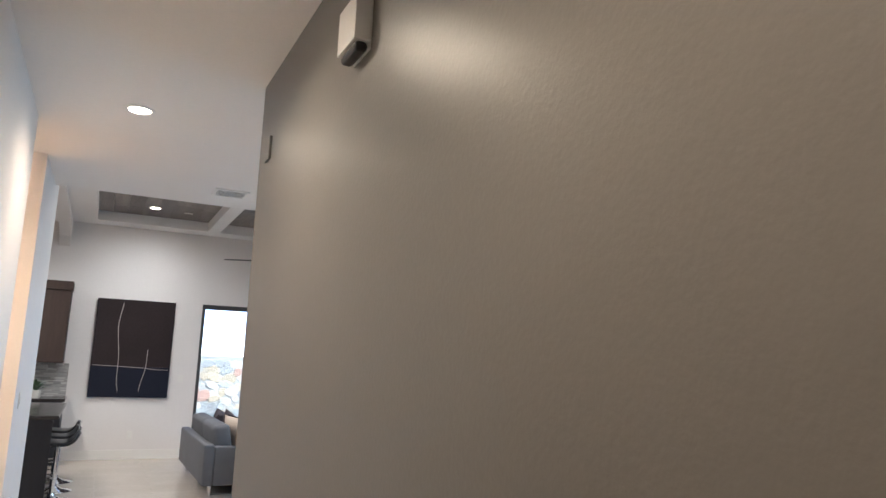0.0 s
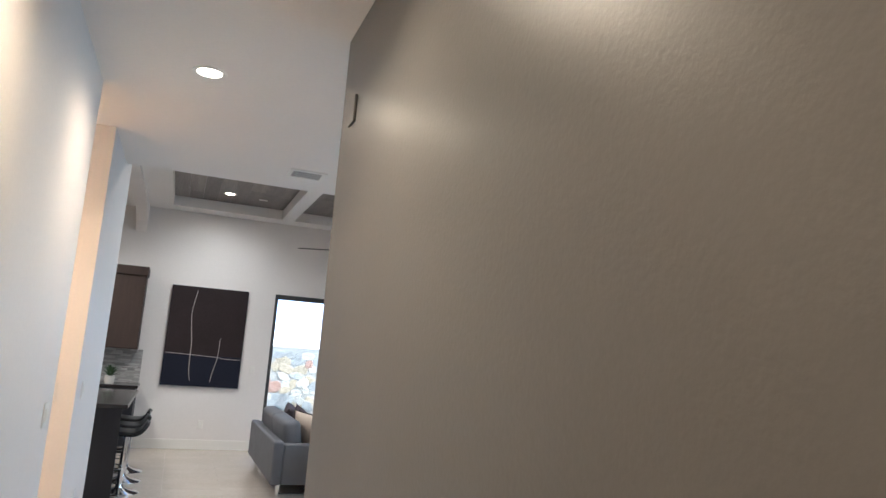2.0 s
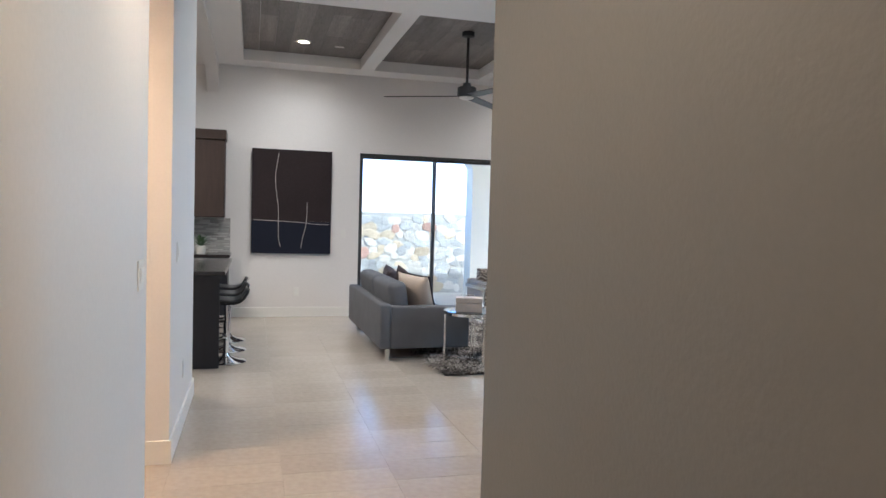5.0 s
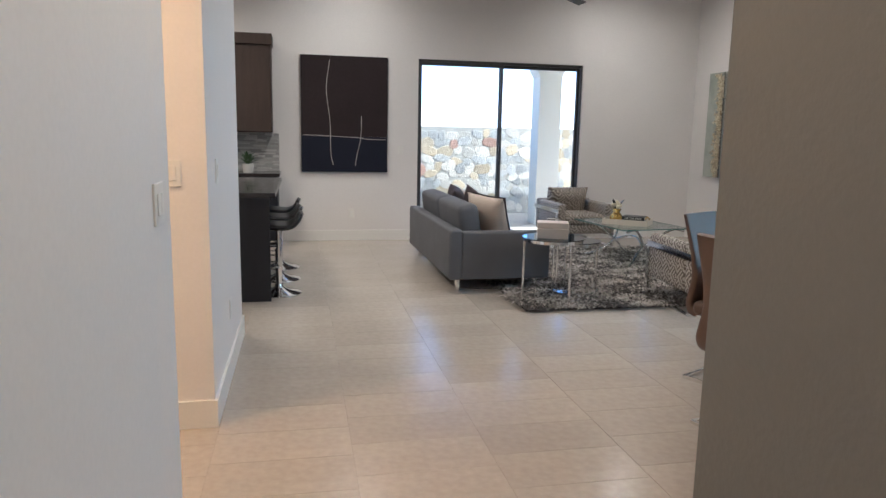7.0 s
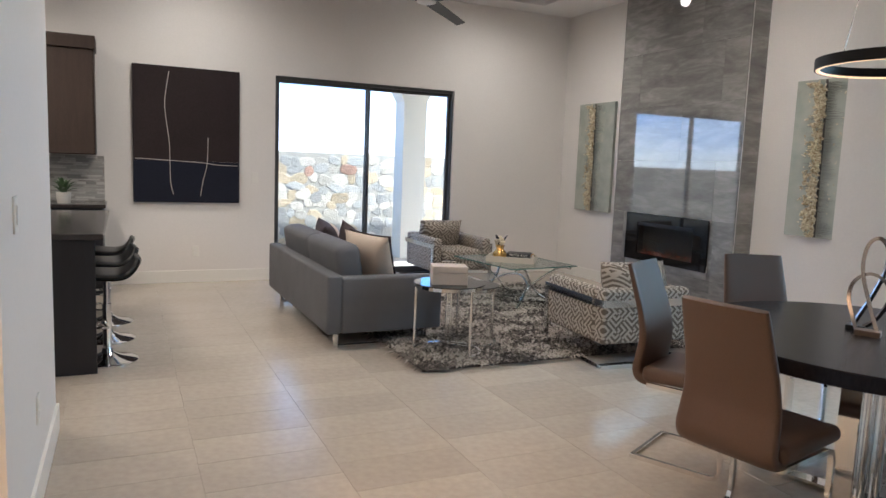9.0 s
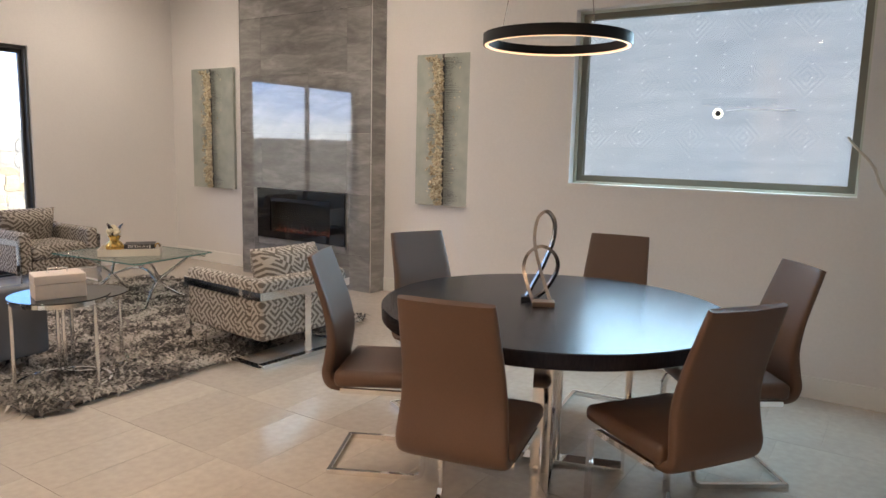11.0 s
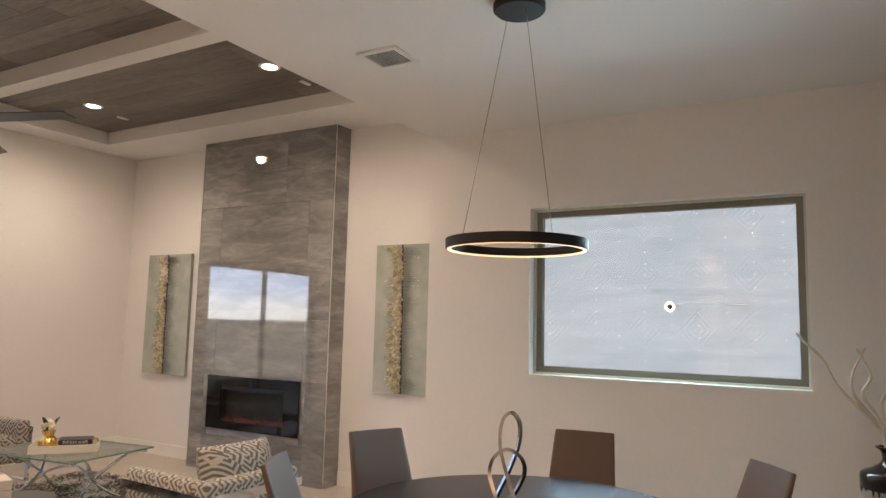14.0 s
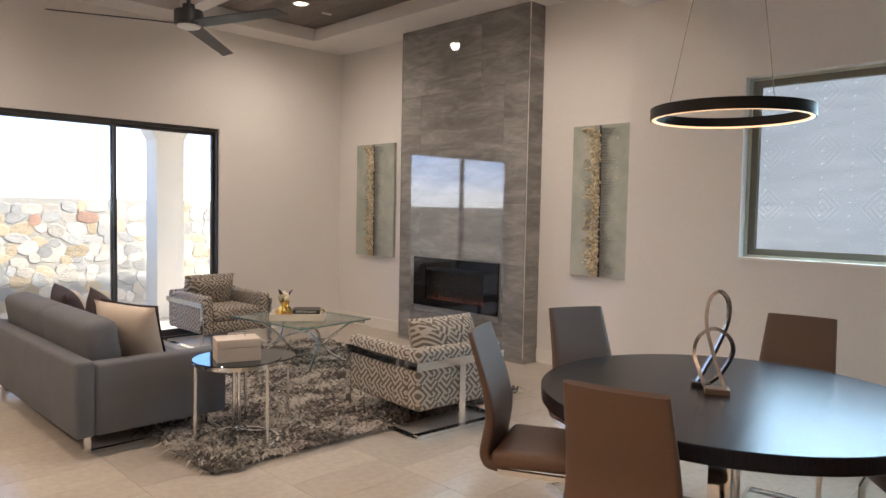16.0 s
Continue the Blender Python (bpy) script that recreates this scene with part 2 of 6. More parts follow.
setting("wall_return", bm, WHITE, "white painted return wall")
bm = bmesh.new()
box(bm, LIV_E, STEP, 0, LIV_E + 0.2, NORTH + 0.2, 4.0)
setting("wall_living_east", bm, WHITE, "white painted wall behind the fireplace")
bm = bmesh.new()
box(bm, KIT_W - 0.2, NORTH, 0, DOOR[0], NORTH + 0.2, 4.0)
box(bm, DOOR[1], NORTH, 0, LIV_E, NORTH + 0.2, 4.0)
box(bm, DOOR[0], NORTH, DOOR[2], DOOR[1], NORTH + 0.2, 4.0)
setting("wall_north", bm, WHITE, "white painted wall with the sliding door")
bm = bmesh.new()
box(bm, HALL_W - 0.15, SOUTH, 0, HALL_W, SIDE_S, 4.0)
setting("wall_hall_west", bm, WHITE, "white painted hall wall")
bm = bmesh.new()
box(bm, HALL_W - 0.15, SIDE_N, 0, HALL_W, HALL_END, 4.0)
box(bm, KIT_W, SIDE_N, 0, HALL_W - 0.15, SIDE_N + 0.15, 4.0)
setting("wall_pier", bm, WHITE, "white painted wall between hall and kitchen")
bm = bmesh.new()
box(bm, -2.8, SIDE_S - 0.15, 0, HALL_W - 0.15, SIDE_S, 4.0)
box(bm, -2.95, SIDE_S - 0.15, 0, -2.8, SIDE_N, 4.0)
setting("wall_side_hall", bm, WHITE, "white painted side hall walls")
bm = bmesh.new()
box(bm, HALL_W - 0.15, SOUTH - 0.15, 0, HALL_E + 0.15, SOUTH, 4.0)
setting("wall_south", bm, WHITE, "white painted end wall of the hall")
bm = bmesh.new()
box(bm, KIT_W - 0.2, SIDE_N, 0, KIT_W, NORTH, 4.0)
setting("wall_kitchen_west", bm, WHITE, "white painted kitchen wall")

# ceilings
bm = bmesh.new()
box(bm, -2.95, SOUTH, CEIL, HALL_E, SIDE_N, 4.0)
box(bm, HALL_W - 0.15, SIDE_N, CEIL, HALL_E, STEP, 4.0)
box(bm, HALL_E, DINE_S, CEIL, DINE_E, STEP, 4.0)
setting("ceiling_hall", bm, CEILING, "white textured ceiling over hall and dining area", "ceiling")
bm = bmesh.new()
box(bm, KIT_W, SIDE_N + 0.15, 3.5, HALL_W - 0.15, NORTH, 4.0)
setting("ceiling_kitchen", bm, CEILING, "white kitchen ceiling", "ceiling")
COFFERS = [(0.141, 1.717), (1.905, 3.46), (3.62, 5.142)]
CY0, CY1 = 7.80, 11.835
bm = bmesh.new()
xs = [HALL_W - 0.15] + [v for c in COFFERS for v in c] + [LIV_E]
box(bm, xs[0], STEP, SOFFIT, LIV_E, CY0, 4.0)
box(bm, xs[0], CY1, SOFFIT, LIV_E, NORTH, 4.0)
for i in range(0, len(xs), 2):
    box(bm, xs[i], CY0, SOFFIT, xs[i + 1], CY1, 4.0)
setting("ceiling_living", bm, CEILING, "white soffit and beams of the coffered ceiling", "ceiling")
# out of view: slab added on top to block sun and sky
bm = bmesh.new()
box(bm, KIT_W - 0.2, SOUTH - 0.2, 4.0, DINE_E + 0.2, STEP, 4.1)
box(bm, KIT_W - 0.2, STEP, 4.0, LIV_E + 0.2, NORTH + 0.2, 4.1)
setting("roof", bm, CEILING, "unseen flat slab added to keep the sun out", "roof")
CAN_RIM = material("white lamp trim", (0.82, 0.81, 0.78), 0.4, spread=0.01)
LAMP_GLOW = glow("warm lamp lens", (1.0, 0.80, 0.55), 10.0)

# arched header between kitchen and living room
bm = bmesh.new()
ya, yb, n = HALL_END, NORTH, 28
yc, half = (ya + yb) / 2, (yb - ya) / 2
low = [(ya + (yb - ya) * i / n, 3.14 + 0.33 * math.sqrt(max(0.0, 1 - abs((ya + (yb - ya) * i / n - yc) / half) ** 2.6))) for i in range(n + 1)]
for (p, zp), (q, zq) in zip(low, low[1:]):
    for xa, xb in ((-0.345, -0.195),):
        v = [bm.verts.new(c) for c in ((xa, p, zp), (xb, p, zp), (xb, q, zq), (xa, q, zq), (xa, p, 4.0), (xb, p, 4.0), (xb, q, 4.0), (xa, q, 4.0))]
        for f in ((0, 1, 2, 3), (4, 7, 6, 5), (0, 4, 5, 1), (2, 6, 7, 3), (1, 5, 6, 2), (0, 3, 7, 4)):
            bm.faces.new([v[k] for k in f])
bmesh.ops.remove_doubles(bm, verts=bm.verts, dist=1e-4)
setting("wall_arch", bm, WHITE, "white arched header towards the kitchen")

# plank panels in the coffers
PLANKS = material("grey-brown ceiling planks", (0.23, 0.195, 0.172), 0.4, spread=0.1, scale=1.5, grain=14, second=(0.10, 0.083, 0.073), bump=0.1, bump_scale=20)
stretched(PLANKS, (7, 0.6, 1))
_nt = PLANKS.node_tree
_geo = _nt.nodes.new("ShaderNodeNewGeometry")
_hsv = _nt.nodes.new("ShaderNodeHueSaturation")
_mr = node(_nt, "ShaderNodeMapRange", To_Min=0.7, To_Max=1.3)
_b = _nt.nodes["Principled BSDF"]
_old = _b.inputs["Base Color"].links[0].from_socket
_nt.links.new(_geo.outputs["Random Per Island"], _mr.inputs[0])
_nt.links.new(_mr.outputs[0], _hsv.inputs["Value"])
_nt.links.new(_old, _hsv.inputs["Color"])
_nt.links.new(_hsv.outputs[0], _b.inputs["Base Color"])
rng = random.Random(4)
bm = bmesh.new()
for xa, xb in COFFERS:
    count = round((xb - xa) / 0.19)
    w = (xb - xa) / count
    for i in range(count):
        y = CY0 - rng.uniform(0, 1.0)
        while y < CY1:
            y2 = y + rng.choice((1.22, 1.22, 0.95))
            box(bm, xa + i * w + 0.0015, max(y, CY0), PANEL, xa + (i + 1) * w - 0.0015, min(y2, CY1) - 0.003, PANEL + 0.02)
            y = y2
setting("ceiling_planks", bm, PLANKS, "grey-brown wood plank panels in the coffers", "ceiling")

# recessed lamps
def can_light(x, y, z):
    m = pose(x, y, z)
    t = thing("recessed_light", m, "white recessed ceiling light, switched on", "light", "recessed ceiling lights")
    bm = bmesh.new()
    lathe(bm, [(0.062, 0.0), (0.066, -0.006), (0.088, -0.005), (0.092, 0.0)], 32)
    part("trim_ring", bm, CAN_RIM, t, smooth=True)
    bm = bmesh.new()
    lathe(bm, [(0.0, -0.004), (0.03, -0.0045), (0.063, -0.002)], 32)
    part("lens", bm, LAMP_GLOW, t, "glowing frosted lens", smooth=True)
    return t


for lx, ly in HALL_LAMPS:
    can_light(lx, ly, CEIL)
can_light(-1.3, 5.67, CEIL)
for lx, ly in LIVING_LAMPS:
    can_light(lx, ly, PANEL)


def ceiling_vent(x, y, z, w, d, slats=14):
    t = thing("ceiling_vent", pose(x, y, z), "white slatted air vent in the ceiling", "vent", "ceiling vents")
    bm = bmesh.new()
    for b in ((-w / 2, -d / 2, w / 2, -d / 2 + 0.03), (-w / 2, d / 2 - 0.03, w / 2, d / 2), (-w / 2, -d / 2 + 0.03, -w / 2 + 0.03, d / 2 - 0.03), (w / 2 - 0.03, -d / 2 + 0.03, w / 2, d / 2 - 0.03)):
        box(bm, b[0], b[1], -0.012, b[2], b[3], 0)
    part("frame", bm, TRIM, t)
    # no recess here: a black sheet gives the duct's shade by colour
    bm = bmesh.new()
    box(bm, -w / 2 + 0.03, -d / 2 + 0.03, -0.003, w / 2 - 0.03, d / 2 - 0.03, -0.001)
    part("backing", bm, BLACK, t, "black sheet in place of the shaded duct")
    me = None
    for i in range(slats):
        if me is None:
            bm = bmesh.new()
            box(bm, -w / 2 + 0.03, -0.0022, -0.0072, w / 2 - 0.03, 0.0022, -0.0064)
            ob = part("slat", bm, TRIM, t)
            me = ob.data
        else:
            ob = new("slat", me)
            ob.parent = t
        ob.location = (0, -d / 2 + 0.03 + (d - 0.06) * (i + 0.5) / slats, 0)
    return t


ceiling_vent(1.264, 6.75, CEIL, 0.30, 0.28)
ceiling_vent(3.38, 6.73, CEIL, 0.25, 0.26)


def speaker_bar(x, y):
    bm = bmesh.new()
    box(bm, -0.06, -0.02, -0.012, 0.06, 0.02, 0, 0.004)
    ob = part("ceiling_sensor", bm, TRIM)
    ob.matrix_world = pose(x, y, PANEL)
    return tagged(ob, "small white ceiling sensor on the planks", "sensor", "ceiling sensors")


speaker_bar(1.35, 11.23)
speaker_bar(4.83, 11.15)
speaker_bar(4.846, 8.64)

# baseboards
bm = bmesh.new()
for b in ((HALL_W, SOUTH, HALL_W + 0.014, SIDE_S), (HALL_W, SIDE_N, HALL_W + 0.014, HALL_END), (-2.8, SIDE_N - 0.014, HALL_W + 0.014, SIDE_N), (HALL_W - 0.15, HALL_END, HALL_W + 0.014, HALL_END + 0.014),
          (0.04, NORTH - 0.014, DOOR[0] - 0.03, NORTH), (DOOR[1] + 0.03, NORTH - 0.014, LIV_E, NORTH), (LIV_E - 0.014, STEP, LIV_E, 8.868), (LIV_E - 0.014, 10.748, LIV_E, NORTH - 0.014),
          (DINE_E - 0.014, DINE_S + 0.014, DINE_E, STEP), (DINE_E, STEP, LIV_E - 0.014, STEP + 0.014), (HALL_E, DINE_S, DINE_E, DINE_S + 0.014), (HALL_E - 0.014, SOUTH, HALL_E, DINE_S + 0.014)):
    box(bm, b[0], b[1], 0, b[2], b[3], 0.135)
setting("baseboard", bm, TRIM, "white painted baseboard along the walls")

# ---- outside ----
GROUND = material("pale patio gravel", (0.52, 0.46, 0.39), 0.9, spread=0.12, scale=0.8, grain=40, bump=0.3, bump_scale=80)
bm = bmesh.new()
box(bm, -900, NORTH + 0.2, -0.6, 900, 900, -0.05)
box(bm, DINE_E + 0.25, -900, -0.6, 900, STEP - 0.2, -0.05)
box(bm, LIV_E + 0.25, STEP - 0.2, -0.6, 900, NORTH + 0.2, -0.05)
box(bm, -900, -900, -0.6, KIT_W - 0.25, NORTH + 0.2, -0.05)
setting("ground", bm, GROUND, "pale sandy ground outside the house")
STUCCO = material("cream stucco", (0.80, 0.75, 0.67), 0.85, spread=0.04, scale=3, bump=0.3, bump_scale=60)
t = thing("patio_column", pose(4.33, 14.3, -0.05), "cream stucco patio column under the porch beam", "column")
bm = bmesh.new()
box(bm, -0.19, -0.19, 0, 0.19, 0.19, 2.45)
part("shaft", bm, STUCCO, t)
bm = bmesh.new()
lo = [bm.verts.new((sx * 0.19, sy * 0.19, 2.45)) for sx, sy in ((-1, -1), (1, -1), (1, 1), (-1, 1))]
hi = [bm.verts.new((sx * 0.34, sy * 0.19, 2.72)) for sx, sy in ((-1, -1), (1, -1), (1, 1), (-1, 1))]
bm.faces.new(lo)
bm.faces.new(hi)
for i in range(4):
    bm.faces.new((lo[i], lo[(i + 1) % 4], hi[(i + 1) % 4], hi[i]))
part("capital", bm, STUCCO, t)
bm = bmesh.new()
box(bm, -6, 14.1, 2.67, 9, 14.5, 3.2)
box(bm, -6, NORTH + 0.2, 3.2, 9, 14.6, 3.35)
setting("porch_roof", bm, STUCCO, "cream porch beam and roof over the patio", "roof")

MORTAR = material("pale grey mortar", (0.46, 0.43, 0.39), 0.95, spread=0.12, scale=4, bump=0.4, bump_scale=50)
STONES = [material("tan fieldstone", (0.52, 0.42, 0.30), 0.9, spread=0.15, scale=6, bump=0.5, bump_scale=30, each=0.25),
          material("grey fieldstone", (0.42, 0.41, 0.40), 0.9, spread=0.15, scale=6, bump=0.5, bump_scale=30, each=0.25),
          material("pale fieldstone", (0.60, 0.55, 0.49), 0.9, spread=0.12, scale=6, bump=0.5, bump_scale=30, each=0.2),
          material("rust fieldstone", (0.44, 0.27, 0.21), 0.9, spread=0.15, scale=6, bump=0.5, bump_scale=30, each=0.25)]
bm = bmesh.new()
box(bm, -14, 15.86, -0.1, 24, 16.25, 1.58)
garden_wall = setting("garden_wall", bm, MORTAR, "fieldstone garden wall with wide grey joints", "wall")
STONE_SHAPES = []
rng = random.Random(11)
for k in range(10):
    n = rng.choice((7, 8, 9))
    ring = [(math.cos(2 * math.pi * (i + rng.uniform(-0.2, 0.2)) / n) * rng.uniform(0.86, 1.1), math.sin(2 * math.pi * (i + rng.uniform(-0.2, 0.2)) / n) * rng.uniform(0.86, 1.1)) for i in range(n)]
    for mi, mt in enumerate(STONES):
        bm = bmesh.new()
        back = [bm.verts.new((x, 0.0, z)) for x, z in ring]
        mid = [bm.verts.new((x * 0.98, -0.6, z * 0.98)) for x, z in ring]
        front = [bm.verts.new((x * 0.9, -1.0, z * 0.9)) for x, z in ring]
        for p, q in ((back, mid), (mid, front)):
            for i in range(n):
                bm.faces.new((p[i], p[(i + 1) % n], q[(i + 1) % n], q[i]))
        bm.faces.new(front)
        me = bpy.data.meshes.new("stone")
        bmesh.ops.recalc_face_normals(bm, faces=bm.faces)
        bm.to_mesh(me)
        bm.free()
        me.materials.append(mt)
        STONE_SHAPES.append((me, mi))
z, row = -0.02, 0
while z < 1.5:
    h = rng.uniform(0.11, 0.19)
    x = 1.2 + rng.uniform(-0.3, 0)
    while x < 9.4:
        w = rng.uniform(0.12, 0.32)
        pick = rng.choices((0, 1, 2, 3), (4, 5, 6, 0.2))[0]
        me = rng.choice([s for s, mi in STONE_SHAPES if mi == pick])
        ob = new("stone", me)
        ob.parent = garden_wall
        ob.location = (x + w / 2, 15.861, z + h / 2 + rng.uniform(-0.05, 0.05))
        ob.scale = (w * 0.57, rng.uniform(0.005, 0.011), h * rng.uniform(0.6, 0.72))
        ob.rotation_euler = (0, rng.uniform(-0.45, 0.45), 0)
        x += w
    z += h

# sky and thin cloud far beyond the garden wall
SKYDROP = bpy.data.materials.new("bright sky with thin cloud")
SKYDROP.use_nodes = True
_nt = SKYDROP.node_tree
_tc, _sp = node(_nt, "ShaderNodeTexCoord"), node(_nt, "ShaderNodeSeparateXYZ")
_nt.links.new(_tc.outputs["Object"], _sp.inputs[0])
_mp = node(_nt, "ShaderNodeMapping")
_mp.inputs["Scale"].default_value = (0.02, 0.02, 0.07)
_nt.links.new(_tc.outputs["Object"], _mp.inputs[0])
_n1 = node(_nt, "ShaderNodeTexNoise", Scale=1.2, Detail=6, Roughness=0.55)
_nt.links.new(_mp.outputs[0], _n1.inputs[0])
_h = node(_nt, "ShaderNodeMapRange", From_Min=0.0, From_Max=12.0, To_Min=0.55, To_Max=-0.1)
_nt.links.new(_sp.outputs[2], _h.inputs[0])
_ad = node(_nt, "ShaderNodeMath")
_nt.links.new(_h.outputs[0], _ad.inputs[0])
_nt.links.new(_n1.outputs["Fac"], _ad.inputs[1])
_rp = node(_nt, "ShaderNodeValToRGB")
_rp.color_ramp.elements[0].position, _rp.color_ramp.elements[1].position = 0.42, 0.98
_rp.color_ramp.elements[0].color, _rp.color_ramp.elements[1].color = (0.20, 0.42, 0.90, 1), (1.0, 1.0, 1.0, 1)
_nt.links.new(_ad.outputs[0], _rp.inputs[0])
_em = node(_nt, "ShaderNodeEmission", Strength=1.5)
_nt.links.new(_rp.outputs[0], _em.inputs[0])
_nt.links.new(_em.outputs[0], _nt.nodes["Material Output"].inputs[0])
bm = bmesh.new()
for i in range(24):
    a, b = radians(20 + 140 * i / 24), radians(20 + 140 * (i + 1) / 24)
    q = [(90 * math.cos(a), 90 * math.sin(a), -3), (90 * math.cos(b), 90 * math.sin(b), -3), (90 * math.cos(b), 90 * math.sin(b), 60), (90 * math.cos(a), 90 * math.sin(a), 60)]
    bm.faces.new([bm.verts.new(v) for v in q])
setting("backdrop", bm, SKYDROP, "bright blue sky with thin white cloud", "sky")

# ---- sliding door ----
dx0, dx1, dz = DOOR
door = new("door_1")
door.location = ((dx0 + dx1) / 2, NORTH + 0.08, 0)
tagged(door, "wide dark bronze sliding glass door, closed", "door", "", "structure")
W2 = (dx1 - dx0) / 2
bm = bmesh.new()
box(bm, -W2, -0.05, 0, -W2 + 0.022, 0.07, dz)
box(bm, W2 - 0.022, -0.05, 0, W2, 0.07, dz)
box(bm, -W2 + 0.022, -0.05, dz - 0.035, W2 - 0.022, 0.07, dz)
box(bm, -W2 + 0.022, -0.05, 0, W2 - 0.022, 0.07, 0.03)
part("door_frame", bm, BRONZE, door)
for k, (a, b, yy) in enumerate(((-W2 + 0.022, 0.022, -0.015), (-0.022, W2 - 0.022, 0.03))):
    bm = bmesh.new()
    box(bm, a, yy - 0.018, 0.03, a + 0.032, yy + 0.018, dz - 0.035)
    box(bm, b - 0.032, yy - 0.018, 0.03, b, yy + 0.018, dz - 0.035)
    box(bm, a + 0.032, yy - 0.018, 0.03, b - 0.032, yy + 0.018, 0.10)
    box(bm, a + 0.032, yy - 0.018, dz - 0.075, b - 0.032, yy + 0.018, dz - 0.035)
    panel = part("door_panel", bm, BRONZE, door)
    bm = bmesh.new()
    box(bm, a + 0.032, yy - 0.004, 0.10, b - 0.032, yy + 0.004, dz - 0.075)
    g = part("pane", bm, GLASS, panel)
    g.visible_shadow = False
bm = bmesh.new()
box(bm, -0.012, -0.05, 1.02, 0.012, -0.033, 1.28, 0.004)
part("door_handle", bm, BLACK, door)

# ---- dining window ----
SASH = material("olive grey sash", (0.20, 0.19, 0.15), 0.45, spread=0.03)
VINYL = material("pale almond window frame", (0.58, 0.59, 0.50), 0.45, spread=0.03)
y0, y1, z0, z1 = WIN
win = new("window_1")
win.location = (DINE_E, (y0 + y1) / 2, (z0 + z1) / 2)
tagged(win, "fixed dining window with a pale screen outside", "window", "", "structure")
hw, hh = (y1 - y0) / 2, (z1 - z0) / 2
bm = bmesh.new()
for s, (xa, xb, k) in enumerate(((0.075, 0.15, 0.016),)):
    box(bm, xa, -hw, -hh, xb, -hw + k, hh)
    box(bm, xa, hw - k, -hh, xb, hw, hh)
    box(bm, xa, -hw + k, -hh, xb, hw - k, -hh + k)
    box(bm, xa, -hw + k, hh - k, xb, hw - k, hh)
part("window_frame", bm, VINYL, win)
bm = bmesh.new()
k, k2 = 0.016, 0.058
for b in ((-hw + k, -hh + k, -hw + k2, hh - k), (hw - k2, -hh + k, hw - k, hh - k), (-hw + k2, -hh + k, hw - k2, -hh + k2), (-hw + k2, hh - k2, hw - k2, hh - k)):
    box(bm, 0.10, b[0], b[1], 0.145, b[2], b[3])
part("sash", bm, SASH, win, "darker inner sash")
bm = bmesh.new()
box(bm, 0.118, -hw + k2, -hh + k2, 0.124, hw - k2, hh - k2)
g = part("pane", bm, GLASS, win)
g.visible_shadow = False
bm = bmesh.new()
box(bm, -0.008, -hw - 0.012, -hh - 0.02, 0.075, hw + 0.012, -hh + 0.001)
part("window_sill", bm, TRIM, win)

SCREEN = bpy.data.materials.new("woven sun screen")
SCREEN.use_nodes = True
_nt = SCREEN.node_tree


def weave(op, a, b=None, c=None):
    n = node(_nt, "ShaderNodeMath")
    n.operation = op
    for i, v in enumerate((a, b, c)):
        if isinstance(v, (int, float)):
            n.inputs[i].default_value = v
        elif v is not None:
            _nt.links.new(v, n.inputs[i])
    return n.outputs[0]


_tc = node(_nt, "ShaderNodeTexCoord")
_mp = node(_nt, "ShaderNodeMapping")
_mp.inputs["Scale"].default_value = (1, 2.0, 14.0)
_n1 = node(_nt, "ShaderNodeTexNoise", Scale=1.6, Detail=4)
_wv = node(_nt, "ShaderNodeTexWave", Scale=45.0, Distortion=3.0, Detail=2.0)
_mp2 = node(_nt, "ShaderNodeMapping")
_mp2.inputs["Rotation"].default_value = (radians(25), 0, 0)
_mx = node(_nt, "ShaderNodeMath")
_mx.operation = "MULTIPLY_ADD"
_mx.inputs[1].default_value = 0.18
_rp = node(_nt, "ShaderNodeValToRGB")
_rp.color_ramp.elements[0].position, _rp.color_ramp.elements[1].position = 0.25, 0.85
_rp.color_ramp.elements[0].color = (0.29, 0.33, 0.38, 1)
_rp.color_ramp.elements[1].color = (0.52, 0.548, 0.585, 1)
_df, _tl, _ms = node(_nt, "ShaderNodeBsdfDiffuse"), node(_nt, "ShaderNodeBsdfTranslucent"), node(_nt, "ShaderNodeMixShader", Fac=0.6)
_wv.wave_type, _wv.bands_direction = "BANDS", "Z"
_nt.links.new(_tc.outputs["Object"], _mp.inputs[0])
_nt.links.new(_mp.outputs[0], _n1.inputs[0])
_nt.links.new(_tc.outputs["Object"], _mp2.inputs[0])
_nt.links.new(_mp2.outputs[0], _wv.inputs[0])
_nt.links.new(_wv.outputs["Fac"], _mx.inputs[0])
_nt.links.new(weave("MULTIPLY_ADD", _n1.outputs["Fac"], 0.45, 0.28), _mx.inputs[2])
_sp = node(_nt, "ShaderNodeSeparateXYZ")
_nt.links.new(_tc.outputs["Object"], _sp.inputs[0])

# nested diamonds, the screen's moire put into its colour, and its fine ribs
_dy = weave("ABSOLUTE", weave("SUBTRACT", weave("FRACT", weave("MULTIPLY", weave("ADD", _sp.outputs[1], 0.05), 3.0)), 0.5))
_dz = weave("ABSOLUTE", weave("SUBTRACT", weave("FRACT", weave("MULTIPLY", weave("ADD", _sp.outputs[2], 0.07), 2.7)), 0.5))
_dd = weave("ADD", _dy, _dz)
_rings = weave("SINE", weave("MULTIPLY", _dd, 58.0))
_mask = weave("MULTIPLY", weave("LESS_THAN", _dd, 0.40), weave("MULTIPLY_ADD", _n1.outputs["Fac"], 3.0, -0.3))
_ribs = weave("SINE", weave("MULTIPLY", _sp.outputs[1], 700.0))
_all = weave("ADD", weave("MULTIPLY_ADD", weave("MULTIPLY", _rings, _mask), 0.085, _mx.outputs[0]), weave("MULTIPLY", _ribs, 0.08))
